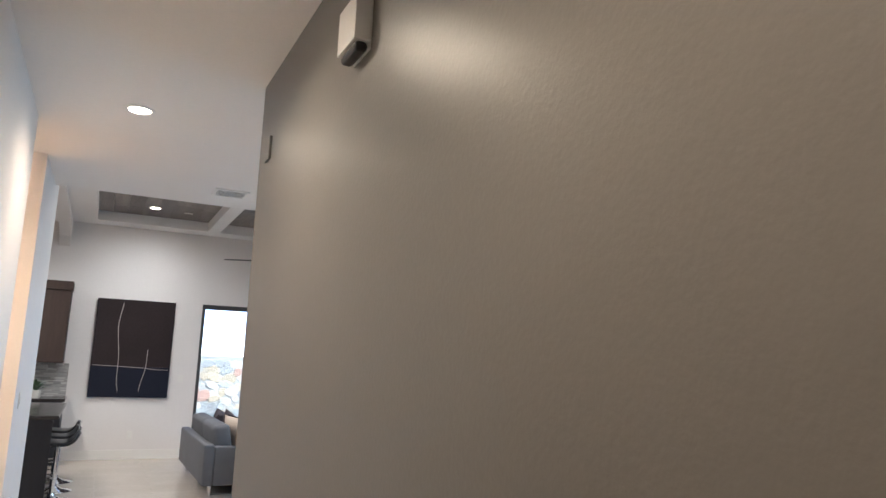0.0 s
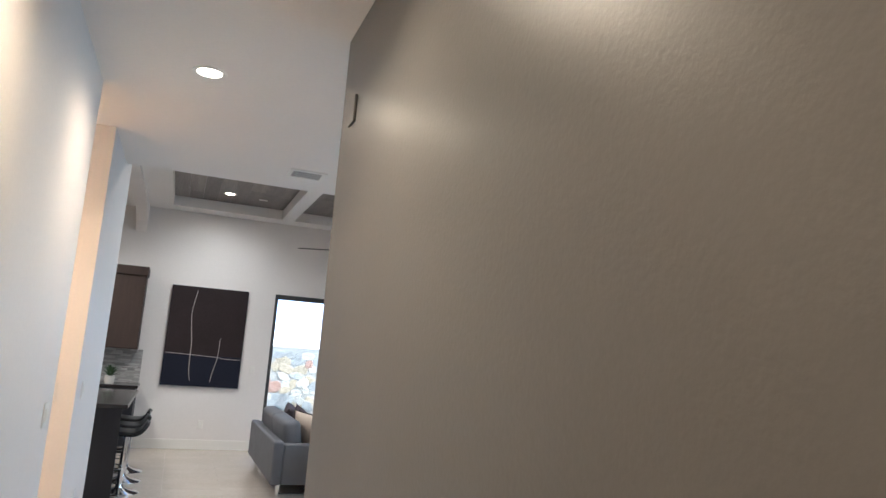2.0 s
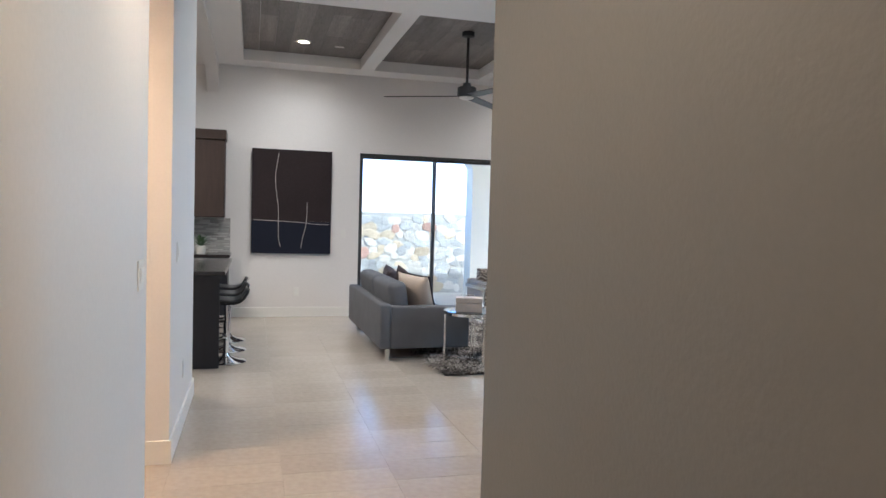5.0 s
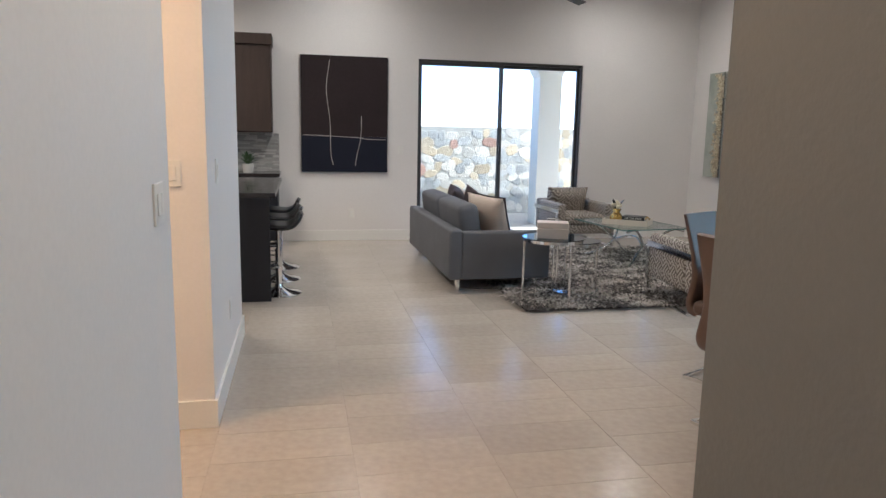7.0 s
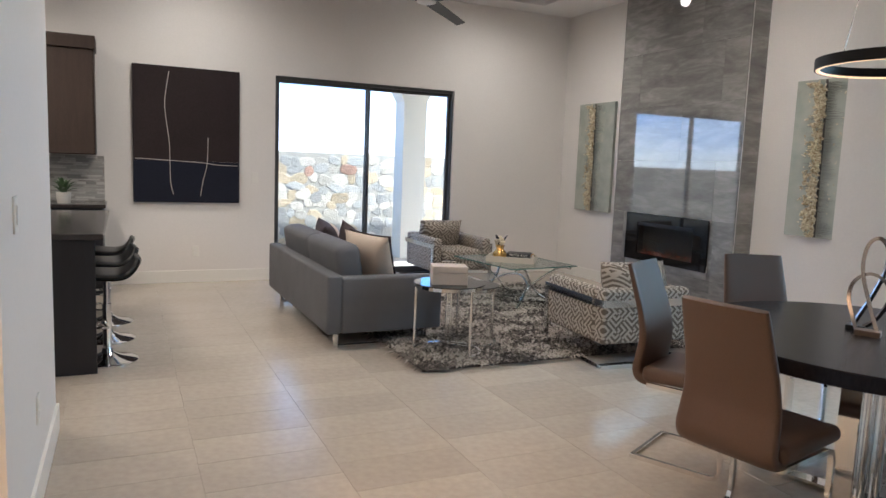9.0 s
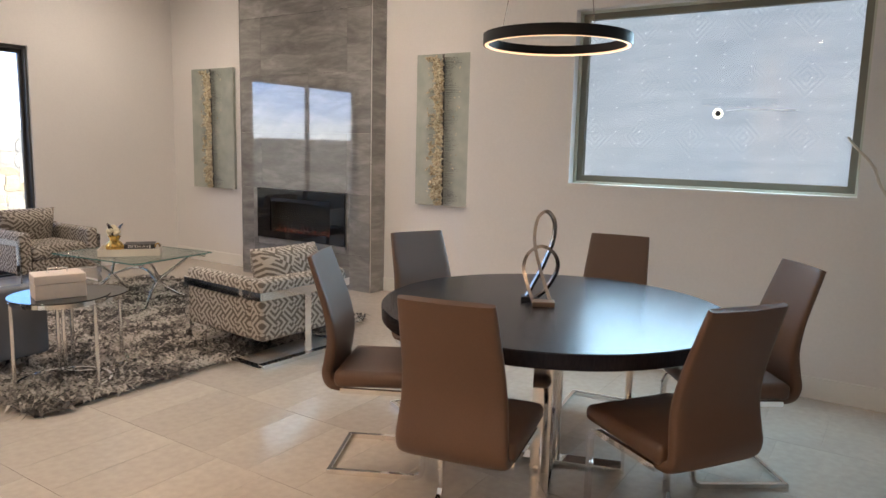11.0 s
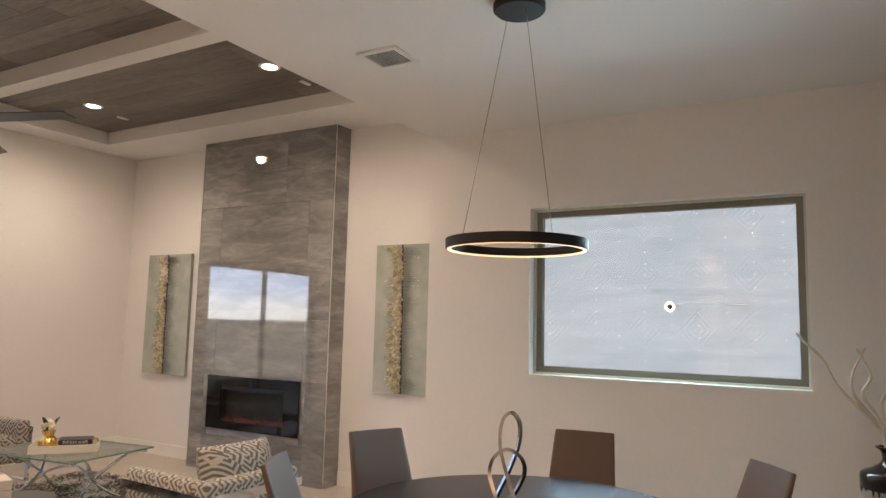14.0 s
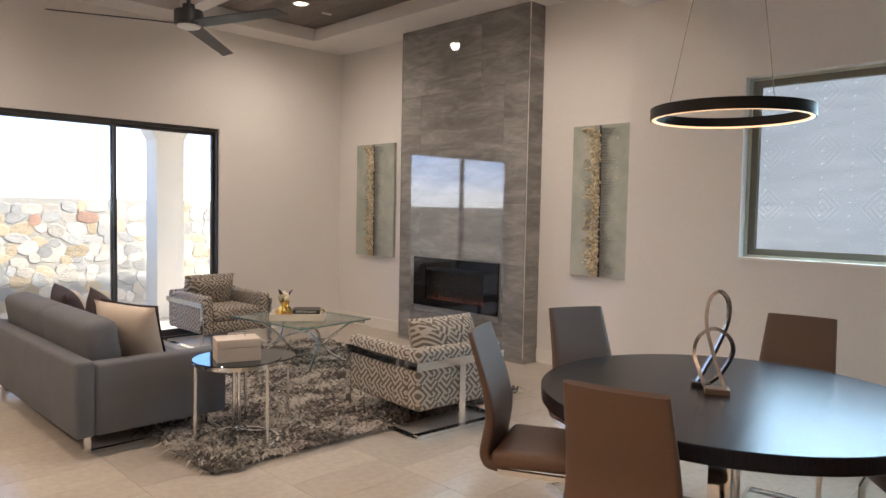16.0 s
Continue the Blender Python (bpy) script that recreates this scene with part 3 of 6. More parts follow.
_nt.links.new(_all, _rp.inputs[0])
for s in (_df, _tl):
    _nt.links.new(_rp.outputs[0], s.inputs[0])
_nt.links.new(_df.outputs[0], _ms.inputs[1])
_nt.links.new(_tl.outputs[0], _ms.inputs[2])
_nt.links.new(_ms.outputs[0], _nt.nodes["Material Output"].inputs[0])
bm = bmesh.new()
HOLE = (-0.05, -0.103, 0.033)


def screen_sheet(bm, x, w, h):
    """A thin sheet with a round hole in it."""
    n = 32
    inner, outer = [], []
    for i in range(n):
        a = 2 * math.pi * (i + 0.5) / n
        c, s = math.cos(a), math.sin(a)
        k = 1 / max(abs(c) / w, abs(s) / h)
        inner.append(bm.verts.new((x, HOLE[0] + HOLE[2] * c, HOLE[1] + HOLE[2] * s)))
        outer.append(bm.verts.new((x, max(-w, min(w, k * c)), max(-h, min(h, k * s)))))
    for i in range(n):
        j = (i + 1) % n
        p, q = outer[i].co, outer[j].co
        face = [inner[i], outer[i], outer[j], inner[j]]
        if abs(abs(p.y) - abs(q.y)) > 1e-4 and abs(abs(p.z) - abs(q.z)) > 1e-4:
            face.insert(2, bm.verts.new((x, math.copysign(w, p.y), math.copysign(h, p.z))))
        bm.faces.new(face)
    made = bmesh.ops.extrude_face_region(bm, geom=bm.faces[:])["geom"]
    bmesh.ops.translate(bm, vec=(-0.002, 0, 0), verts=[v for v in made if isinstance(v, bmesh.types.BMVert)])


screen_sheet(bm, 0.187, hw + 0.05, hh + 0.05)
screen = part("window_screen", bm, SCREEN, win, "pale blue-grey woven sun screen")
DECAL = bpy.data.materials.new("translucent white decal")
DECAL.use_nodes = True
_nt = DECAL.node_tree
_tl = node(_nt, "ShaderNodeBsdfTranslucent", Color=(1.0, 1.0, 1.0, 1))
_df = node(_nt, "ShaderNodeBsdfDiffuse", Color=(1.0, 1.0, 1.0, 1))
_ad = node(_nt, "ShaderNodeMixShader", Fac=0.8)
_nt.links.new(_df.outputs[0], _ad.inputs[1])
_nt.links.new(_tl.outputs[0], _ad.inputs[2])
_nt.links.new(_ad.outputs[0], _nt.nodes["Material Output"].inputs[0])
bm = bmesh.new()
for i in range(10):
    for j in range(13):
        yy, zz = -hw + 0.14 + i * (2 * hw - 0.22) / 9 + 0.004 * math.sin(7.1 * j + i), -hh + 0.12 + j * (2 * hh - 0.2) / 12
        sweep(bm, [(0.178, yy, zz), (0.178, yy - 0.009, zz + 0.006)], rect(0.006, 0.003))
part("screen_stitches", bm, DECAL, screen)["kind"] = "stuff"
# round sticker, screen cut out so its ring shows bright; thin pale line beside
bm = bmesh.new()
ring = [(0.19, 0.027 * math.cos(a), 0.028 * math.sin(a)) for a in [2 * math.pi * i / 24 for i in range(24)]]
sweep(bm, ring, rect(0.003, 0.017), closed=True, up=(1, 0, 0))
ob = part("grommet_ring", bm, DECAL, win, "white ring of the round sticker", smooth=True)
ob.location = (0, HOLE[0], HOLE[1])
bm = bmesh.new()
lathe(bm, [(0, 0.0), (0.019, 0.0), (0.019, 0.003), (0, 0.003)], 20)
ob = part("sticker_centre", bm, BLACK, win, "dark centre of the sticker")
ob.matrix_local = Matrix.Translation((0.1885, HOLE[0], HOLE[1])) @ pose(0, 0, 0, 0, 90, 0)
bm = bmesh.new()
sweep(bm, curve_points([(0.1835, HOLE[0] - 0.05, HOLE[1] + 0.018), (0.1835, HOLE[0] - 0.18, HOLE[1] + 0.026), (0.1835, HOLE[0] - 0.32, HOLE[1] + 0.022), (0.1835, HOLE[0] - 0.47, HOLE[1] + 0.016)], 6), rect(0.006, 0.002), up=(1, 0, 0))
part("crease", bm, DECAL, screen)

# ---- fireplace ----
FX = 5.608
fire = thing("fireplace", pose(FX, 9.808, 0), "tall fireplace clad in glossy veined grey porcelain slabs", "fireplace")
FW = 1.872
bm = bmesh.new()
box(bm, 0.03, -FW / 2 + 0.012, 0, LIV_E - FX, -0.66, SOFFIT)
box(bm, 0.03, 0.74, 0, LIV_E - FX, FW / 2 - 0.012, SOFFIT)
box(bm, 0.03, -0.66, 0, LIV_E - FX, 0.74, 0.36)
box(bm, 0.03, -0.66, 0.98, LIV_E - FX, 0.74, SOFFIT)
part("core", bm, MORTAR, fire)
SLAB = bpy.data.materials.new("glossy veined grey slab")
SLAB.use_nodes = True
_nt = SLAB.node_tree
_b = _nt.nodes["Principled BSDF"]
_b.inputs["Roughness"].default_value = 0.035
_b.inputs["IOR"].default_value = 2.0
_b.inputs["Coat Weight"].default_value = 0.2
_b.inputs["Coat Roughness"].default_value = 0.02
_tc, _mp = node(_nt, "ShaderNodeTexCoord"), node(_nt, "ShaderNodeMapping")
_info = node(_nt, "ShaderNodeObjectInfo")
_off = node(_nt, "ShaderNodeVectorMath")
_off.operation = "SCALE"
_off.inputs[0].default_value = (7.0, 13.0, 23.0)
_nt.links.new(_info.outputs["Random"], _off.inputs["Scale"])
_sum = node(_nt, "ShaderNodeVectorMath")
_nt.links.new(_tc.outputs["Object"], _sum.inputs[0])
_nt.links.new(_off.outputs[0], _sum.inputs[1])
_mp.inputs["Scale"].default_value = (1.2, 1.3, 5.5)
_nt.links.new(_sum.outputs[0], _mp.inputs[0])
_n1 = node(_nt, "ShaderNodeTexNoise", Scale=1.3, Detail=9, Roughness=0.62, Distortion=0.7)
_n2 = node(_nt, "ShaderNodeTexNoise", Scale=6.0, Detail=8, Roughness=0.7)
_nt.links.new(_mp.outputs[0], _n1.inputs[0])
_nt.links.new(_mp.outputs[0], _n2.inputs[0])
_mix = node(_nt, "ShaderNodeMath")
_mix.operation = "MULTIPLY_ADD"
_mix.inputs[1].default_value = 0.35
_nt.links.new(_n2.outputs["Fac"], _mix.inputs[0])
_nt.links.new(_n1.outputs["Fac"], _mix.inputs[2])
_rp = node(_nt, "ShaderNodeValToRGB")
_rp.color_ramp.elements[0].position, _rp.color_ramp.elements[1].position = 0.42, 0.95
_rp.color_ramp.elements[0].color = (0.119, 0.115, 0.111, 1)
_rp.color_ramp.elements[1].color = (0.365, 0.354, 0.338, 1)
_e = _rp.color_ramp.elements.new(0.66)
_e.color = (0.205, 0.199, 0.191, 1)
_nt.links.new(_mix.outputs[0], _rp.inputs[0])
_hs = node(_nt, "ShaderNodeHueSaturation")
_mr = node(_nt, "ShaderNodeMapRange", To_Min=0.85, To_Max=1.15)
_nt.links.new(_info.outputs["Random"], _mr.inputs[0])
_nt.links.new(_mr.outputs[0], _hs.inputs["Value"])
_nt.links.new(_rp.outputs[0], _hs.inputs["Color"])
_nt.links.new(_hs.outputs[0], _b.inputs["Base Color"])


def slab(y0, y1, z0, z1):
    bm = bmesh.new()
    box(bm, 0, y0 + 0.001, z0 + 0.001, 0.03, y1 - 0.001, z1 - 0.001)
    ob = part("slab", bm, SLAB, fire)
    return ob


rows = [(0.0, 0.36), (0.36, 0.98), (0.98, 1.58), (1.58, 2.18), (2.18, 2.78), (2.78, SOFFIT)]
cuts = [(-0.66, 0.74), (-0.66, 0.74), (-0.62, 0.60), (-0.10,), (-0.62, 0.60), (-0.30,)]
for k, ((za, zb), cut) in enumerate(zip(rows, cuts)):
    ys = [-FW / 2 + 0.012, *cut, FW / 2 - 0.012]
    for ya, yb in zip(ys, ys[1:]):
        if k == 1 and ya == -0.66:
            # the pieces round the built-in fireplace
            ia, ib = 9.833 - 9.808 - 0.637, 9.833 - 9.808 + 0.637
            slab(ya, max(ia, ya + 0.012), za, zb)
            slab(min(ib, yb - 0.012), yb, za, zb)
            slab(ia, ib, za, 0.438)
            continue
        slab(ya, yb, za, zb)
    for side, sgn in ((-FW / 2, 1), (FW / 2 - 0.012, 1)):
        bm = bmesh.new()
        box(bm, 0.004, side, za + 0.001, LIV_E - FX, side + 0.012, zb - 0.001)
        part("side_slab", bm, SLAB, fire)
for yy in (-FW / 2, FW / 2 - 0.006):
    bm = bmesh.new()
    box(bm, -0.003, yy, 0, 0.004, yy + 0.006, SOFFIT)
    part("edge_trim", bm, CHROME, fire, "thin chrome corner trim")

FIREGLASS = material("black fireplace glass", (0.008, 0.008, 0.009), 0.04, spread=0.02)
insert = thing("electric_fireplace", pose(FX, 9.833, 0.7085), "black glass electric fireplace with glowing embers", "fireplace")
IW, IH = 1.27, 0.539
bm = bmesh.new()
for b in ((-IW / 2, -IH / 2, -0.44, IH / 2), (0.44, -IH / 2, IW / 2, IH / 2), (-0.44, -IH / 2, 0.44, -0.19), (-0.44, 0.17, 0.44, IH / 2)):
    box(bm, -0.022, b[0], b[1], -0.002, b[2], b[3])
part("glass_surround", bm, FIREGLASS, insert, "glossy black glass surround")
SOOT = material("black firebox", (0.012, 0.011, 0.011), 0.7, spread=0.1)
bm = bmesh.new()
box(bm, 0.13, -0.50, -0.22, 0.14, 0.50, 0.2)
box(bm, 0.0, -0.50, -0.23, 0.13, 0.50, -0.22)
box(bm, 0.0, -0.50, 0.2, 0.13, 0.50, 0.21)
box(bm, 0.0, -0.51, -0.23, 0.14, -0.50, 0.21)
box(bm, 0.0, 0.50, -0.23, 0.14, 0.51, 0.21)
part("firebox", bm, SOOT, insert)
bm = bmesh.new()
box(bm, -0.014, -0.44, 0.135, -0.004, 0.44, 0.168)
part("air_grille", bm, BLACK, insert)
EMBER = bpy.data.materials.new("glowing embers")
EMBER.use_nodes = True
_nt = EMBER.node_tree
_b = _nt.nodes["Principled BSDF"]
_b.inputs["Base Color"].default_value = (0.02, 0.012, 0.01, 1)
_geo = node(_nt, "ShaderNodeNewGeometry")
_rp = node(_nt, "ShaderNodeValToRGB")
_rp.color_ramp.elements[0].position, _rp.color_ramp.elements[1].position = 0.55, 1.0
_rp.color_ramp.elements[0].color = (0.0, 0.0, 0.0, 1)
_rp.color_ramp.elements[1].color = (1.0, 0.11, 0.015, 1)
_nt.links.new(_geo.outputs["Random Per Island"], _rp.inputs[0])
_nt.links.new(_rp.outputs[0], _b.inputs["Emission Color"])
_b.inputs["Emission Strength"].default_value = 0.035
rng = random.Random(21)
bm = bmesh.new()
for i in range(170):
    y, x = rng.uniform(-0.48, 0.48), rng.uniform(0.015, 0.12)
    s = rng.uniform(0.006, 0.016)
    bmesh.ops.create_icosphere(bm, subdivisions=1, radius=s, matrix=Matrix.LocRotScale((x, y, -0.205 + s * 0.5 + rng.uniform(0, 0.03)), Euler((rng.random(), rng.random(), rng.random())), (1, 1.4, 0.8)))
part("embers", bm, EMBER, insert, "orange glowing coals")
bm = bmesh.new()
for i in range(46):
    y, x, h = rng.uniform(-0.46, 0.46), rng.uniform(0.03, 0.11), rng.uniform(0.03, 0.12)
    lean = rng.uniform(-0.012, 0.012)
    sweep(bm, [(x, y, -0.20), (x, y + lean, -0.20 + h * 0.5), (x, y - lean, -0.20 + h)], rect(0.012, 0.004), radii=[1, 0.7, 0.15])
part("flames", bm, EMBER, insert, "thin orange tongues of flame")["kind"] = "stuff"

bm = bmesh.new()
box(bm, -0.012, -0.44, -0.19, -0.008, 0.44, 0.132)
g = part("glass_front", bm, GLASS, insert, "clear glass over the firebox")
g.visible_shadow = False

# ---- seating materials ----
FABRIC = material("grey woven upholstery", (0.135, 0.138, 0.15), 0.92, spread=0.12, scale=4, grain=260, bump=0.35, bump_scale=420)
LEATHER = material("taupe brown leather", (0.112, 0.060, 0.038), 0.48, spread=0.07, scale=4, grain=150, bump=0.12, bump_scale=260, spec=0.6)
CREAM_CLOTH = material("cream woven cushion", (0.58, 0.49, 0.41), 0.9, spread=0.06, scale=5, grain=200, bump=0.3, bump_scale=300)
PLUM = material("dark plum cushion", (0.055, 0.04, 0.045), 0.85, spread=0.12, grain=200, bump=0.3, bump_scale=300)

# patterned key fabric, stripes that turn at right angles on the diagonal
KEYCLOTH = bpy.data.materials.new("greek key woven fabric")
KEYCLOTH.use_nodes = True
_nt = KEYCLOTH.node_tree
_b = _nt.nodes["Principled BSDF"]
_b.inputs["Roughness"].default_value = 0.9
_tc = node(_nt, "ShaderNodeTexCoord")
_sp = node(_nt, "ShaderNodeSeparateXYZ")
_nt.links.new(_tc.outputs["Object"], _sp.inputs[0])


def calc(op, a, b=None, c=None):
    n = node(_nt, "ShaderNodeMath")
    n.operation = op
    for i, v in enumerate((a, b, c)):
        if v is None:
            continue
        if isinstance(v, (int, float)):
            n.inputs[i].default_value = v
        else:
            _nt.links.new(v, n.inputs[i])
    return n.outputs[0]


_nz = node(_nt, "ShaderNodeSeparateXYZ")
_nt.links.new(_tc.outputs["Normal"], _nz.inputs[0])
_flat = calc("GREATER_THAN", calc("ABSOLUTE", _nz.outputs[2]), 0.75)
_steep = calc("SUBTRACT", 1.0, _flat)
_side = calc("MULTIPLY_ADD", _sp.outputs[1], _steep, _sp.outputs[0])
_rise = calc("ADD", calc("MULTIPLY", _sp.outputs[2], _steep), calc("MULTIPLY", _sp.outputs[1], _flat))
_u = calc("MULTIPLY", calc("ADD", _side, _rise), 7.2)
_v = calc("MULTIPLY", calc("SUBTRACT", _side, _rise), 7.2)
_fu, _fv = calc("FRACT", _u), calc("FRACT", _v)
_cell = calc("PINGPONG", calc("ADD", calc("FLOOR", _u), calc("FLOOR", _v)), 1.0)
_hook = calc("GREATER_THAN", calc("FRACT", calc("MULTIPLY", calc("MAXIMUM", _fu, _fv), 3.0)), 0.5)
_turned = calc("GREATER_THAN", calc("FRACT", calc("MULTIPLY", calc("MINIMUM", _fu, calc("SUBTRACT", 1.0, _fv)), 3.0)), 0.5)
_pick = node(_nt, "ShaderNodeMix")
_nt.links.new(_cell, _pick.inputs[0])
_nt.links.new(_hook, _pick.inputs[2])
_nt.links.new(_turned, _pick.inputs[3])
_col = node(_nt, "ShaderNodeValToRGB")
_col.color_ramp.interpolation = "LINEAR"
_col.color_ramp.elements[0].color = (0.155, 0.128, 0.105, 1)
_col.color_ramp.elements[1].color = (0.47, 0.425, 0.365, 1)
_nt.links.new(_pick.outputs[0], _col.inputs[0])
_nt.links.new(_col.outputs[0], _b.inputs["Base Color"])
_bp = node(_nt, "ShaderNodeBump", Strength=0.4, Distance=0.004)
_nt.links.new(_pick.outputs[0], _bp.inputs["Height"])
_nt.links.new(_bp.outputs[0], _b.inputs["Normal"])

# ---- sofa ----
sofa = thing("sofa", pose(1.545, 8.895, 0, 0, 0, 0.7), "grey upholstered sofa on chrome sled legs", "sofa")
SL, SD = 2.16, 0.95
bm = bmesh.new()
box(bm, 0.10, 0.13, 0.13, SD - 0.02, SL - 0.13, 0.30, 0.02)
part("base", bm, FABRIC, sofa, smooth=True)
bm = bmesh.new()
box(bm, 0, 0.0, 0.13, 0.12, SL, 0.585, 0.025, 3)
part("back_frame", bm, FABRIC, sofa, smooth=True)
for ya in (0.0, SL - 0.13):
    bm = bmesh.new()
    box(bm, 0.115, ya, 0.13, SD, ya + 0.13, 0.565, 0.025, 3)
    part("arm", bm, FABRIC, sofa, smooth=True)
for i in range(2):
    ya = 0.135 + i * (SL - 0.27) / 2
    bm = bmesh.new()
    box(bm, 0.30, ya + 0.004, 0.295, SD - 0.01, ya + (SL - 0.27) / 2 - 0.004, 0.45, 0.045, 4)
    part("seat_cushion", bm, FABRIC, sofa, smooth=True)
    bm = bmesh.new()
    r = bmesh.ops.create_cube(bm, size=1, matrix=Matrix.LocRotScale((0.225, ya + (SL - 0.27) / 4, 0.615), Euler((0, radians(-9), 0)), (0.20, (SL - 0.27) / 2 - 0.01, 0.36)))
    bmesh.ops.bevel(bm, geom=list(bm.edges), offset=0.06, segments=4, profile=0.5, affect="EDGES")
    part("back_cushion", bm, FABRIC, sofa, smooth=True)
for ya in (0.10, SL - 0.14):
    bm = bmesh.new()
    box(bm, 0.09, ya, 0, 0.125, ya + 0.035, 0.13, 0.003, 1)
    box(bm, SD - 0.12, ya, 0, SD - 0.085, ya + 0.035, 0.13, 0.003, 1)
    box(bm, 0.125, ya, 0, SD - 0.12, ya + 0.035, 0.02)
    part("sled_leg", bm, CHROME, sofa, "polished chrome sled leg")


def pillow(name, m, mat, w, h, label, trim=None):
    bm = bmesh.new()
    cushion(bm, w, h, 0.19, Matrix(), 16, 0.45, 0.07)
    ob = part(name, bm, mat, None, "", True, 70)
    ob.matrix_world = m
    tagged(ob, label, "pillow")
    if trim:
        bm = bmesh.new()
        cushion(bm, w * 0.955, h * 0.955, 0.06, Matrix.Translation((0, 0, 0.045)), 10, 0.5, 0.06)
        part("back_panel", bm, trim, ob, "dark back of the pillow", True, 70)
    return ob


def leaning(x, y, z, yaw, lean, spin=0):
    return pose(x, y, z, 0, 0, yaw) @ pose(0, 0, 0, 0, 90 - lean, 0) @ pose(0, 0, 0, 0, 0, 90 + spin)


pillow("throw_pillow", leaning(2.00, 9.27, 0.66, 30, 20, 4), CREAM_CLOTH, 0.46, 0.44, "cream square throw pillow with a dark back", PLUM)
pillow("throw_pillow", leaning(1.98, 9.62, 0.67, 10, 22, 42), PLUM, 0.44, 0.40, "dark plum throw pillow on the grey sofa")
pillow("throw_pillow", leaning(1.98, 10.45, 0.66, -8, 22, 8), PLUM, 0.44, 0.42, "dark plum throw pillow at the sofa's far end")
pillow("throw_pillow", leaning(2.06, 10.62, 0.65, -14, 26, -5), CREAM_CLOTH, 0.42, 0.40, "cream throw pillow at the sofa's far end")


# ---- armchairs ----
def armchair(m, label):
    """Faces +y in its own axes; square shell, loose cushions, flat chrome frame."""
    t = thing("armchair", m, label, "armchair", "patterned armchairs")
    W, D, H = 0.77, 0.84, 0.57
    Z0 = 0.17
    for sgn in (-1, 1):
        bm = bmesh.new()
        x = sgn * (W / 2 - 0.055)
        box(bm, x - 0.055, -D / 2 + 0.12, Z0, x + 0.055, D / 2, H, 0.03, 3)
        part("arm", bm, KEYCLOTH, t, smooth=True)
    bm = bmesh.new()
    box(bm, -W / 2, -D / 2, Z0, W / 2, -D / 2 + 0.125, H + 0.01, 0.03, 3)
    part("back", bm, KEYCLOTH, t, smooth=True)
    bm = bmesh.new()
    box(bm, -W / 2 + 0.11, -D / 2 + 0.12, Z0 + 0.01, W / 2 - 0.11, D / 2 - 0.01, 0.30, 0.02)
    part("base", bm, KEYCLOTH, t, smooth=True)
    bm = bmesh.new()
    box(bm, -W / 2 + 0.115, -D / 2 + 0.20, 0.295, W / 2 - 0.115, D / 2 + 0.01, 0.435, 0.05, 4)
    part("seat_cushion", bm, KEYCLOTH, t, smooth=True)
    bm = bmesh.new()
    cushion(bm, 0.58, 0.40, 0.27, pose(0.03, -D / 2 + 0.225, 0.555) @ pose(0, 0, 0, 75, 0, 0), 16, 0.62, 0.03)
    part("back_cushion", bm, KEYCLOTH, t, smooth=True, angle=70)
    for sgn in (-1, 1):
        bm = bmesh.new()
        x = sgn * (W / 2 + 0.008)
        box(bm, x - 0.007, -D / 2 - 0.012, H - 0.12, x + 0.007, D / 2 + 0.012, H - 0.065)
        box(bm, x - 0.007, D / 2 - 0.05, 0.012, x + 0.007, D / 2 + 0.006, H - 0.12)
        box(bm, x - 0.03, -D / 2 - 0.012, 0, x + 0.03, D / 2 + 0.006, 0.012)
        part("side_frame", bm, CHROME, t, "flat chrome side frame")
    bm = bmesh.new()
    y = -D / 2 - 0.008
    box(bm, -W / 2 - 0.001, y - 0.007, H - 0.12, W / 2 + 0.001, y + 0.007, H - 0.065)
    box(bm, -0.028, y - 0.007, 0.03, 0.028, y + 0.007, H - 0.12)
    box(bm, -W / 2 - 0.02, y - 0.03, 0, W / 2 + 0.02, y + 0.025, 0.03)
    part("back_frame", bm, CHROME, t, "flat chrome back frame")
    return t


armchair(pose(3.745, 8.305, 0, 0, 0, -4), "patterned key-weave armchair with a flat chrome frame")
armchair(pose(3.87, 11.77, 0, 0, 0, 181), "patterned key-weave armchair beside the sliding door")

# ---- rug ----
RUGS = [material("charcoal shag", (0.075, 0.064, 0.056), 0.95, spread=0.3, scale=5, grain=120),
        material("silver shag", (0.50, 0.45, 0.395), 0.95, spread=0.25, scale=5, grain=120),
        material("taupe shag", (0.25, 0.218, 0.19), 0.95, spread=0.25, scale=5, grain=120)]
RX0, RX1, RY0, RY1 = 2.0, 4.77, 8.17, 11.2
bm = bmesh.new()
box(bm, RX0 + 0.05, RY0 + 0.05, 0.001, RX1 - 0.05, RY1 - 0.05, 0.018)
rug = tagged(part("rug", bm, RUGS[0]), "grey and silver shaggy area rug", "rug")
nrng = np.random.default_rng(5)
TUFTS = 34000
tx, ty = nrng.uniform(RX0 + 0.04, RX1 - 0.04, TUFTS), nrng.uniform(RY0 + 0.04, RY1 - 0.04, TUFTS)
patch = np.sin(tx * 9.0 + 1.7 * np.sin(ty * 8.1)) + np.sin(ty * 21.0 + 1.3 * np.sin(tx * 9.3)) + nrng.normal(0, 0.9, TUFTS)
verts, faces, kinds = [], [], []
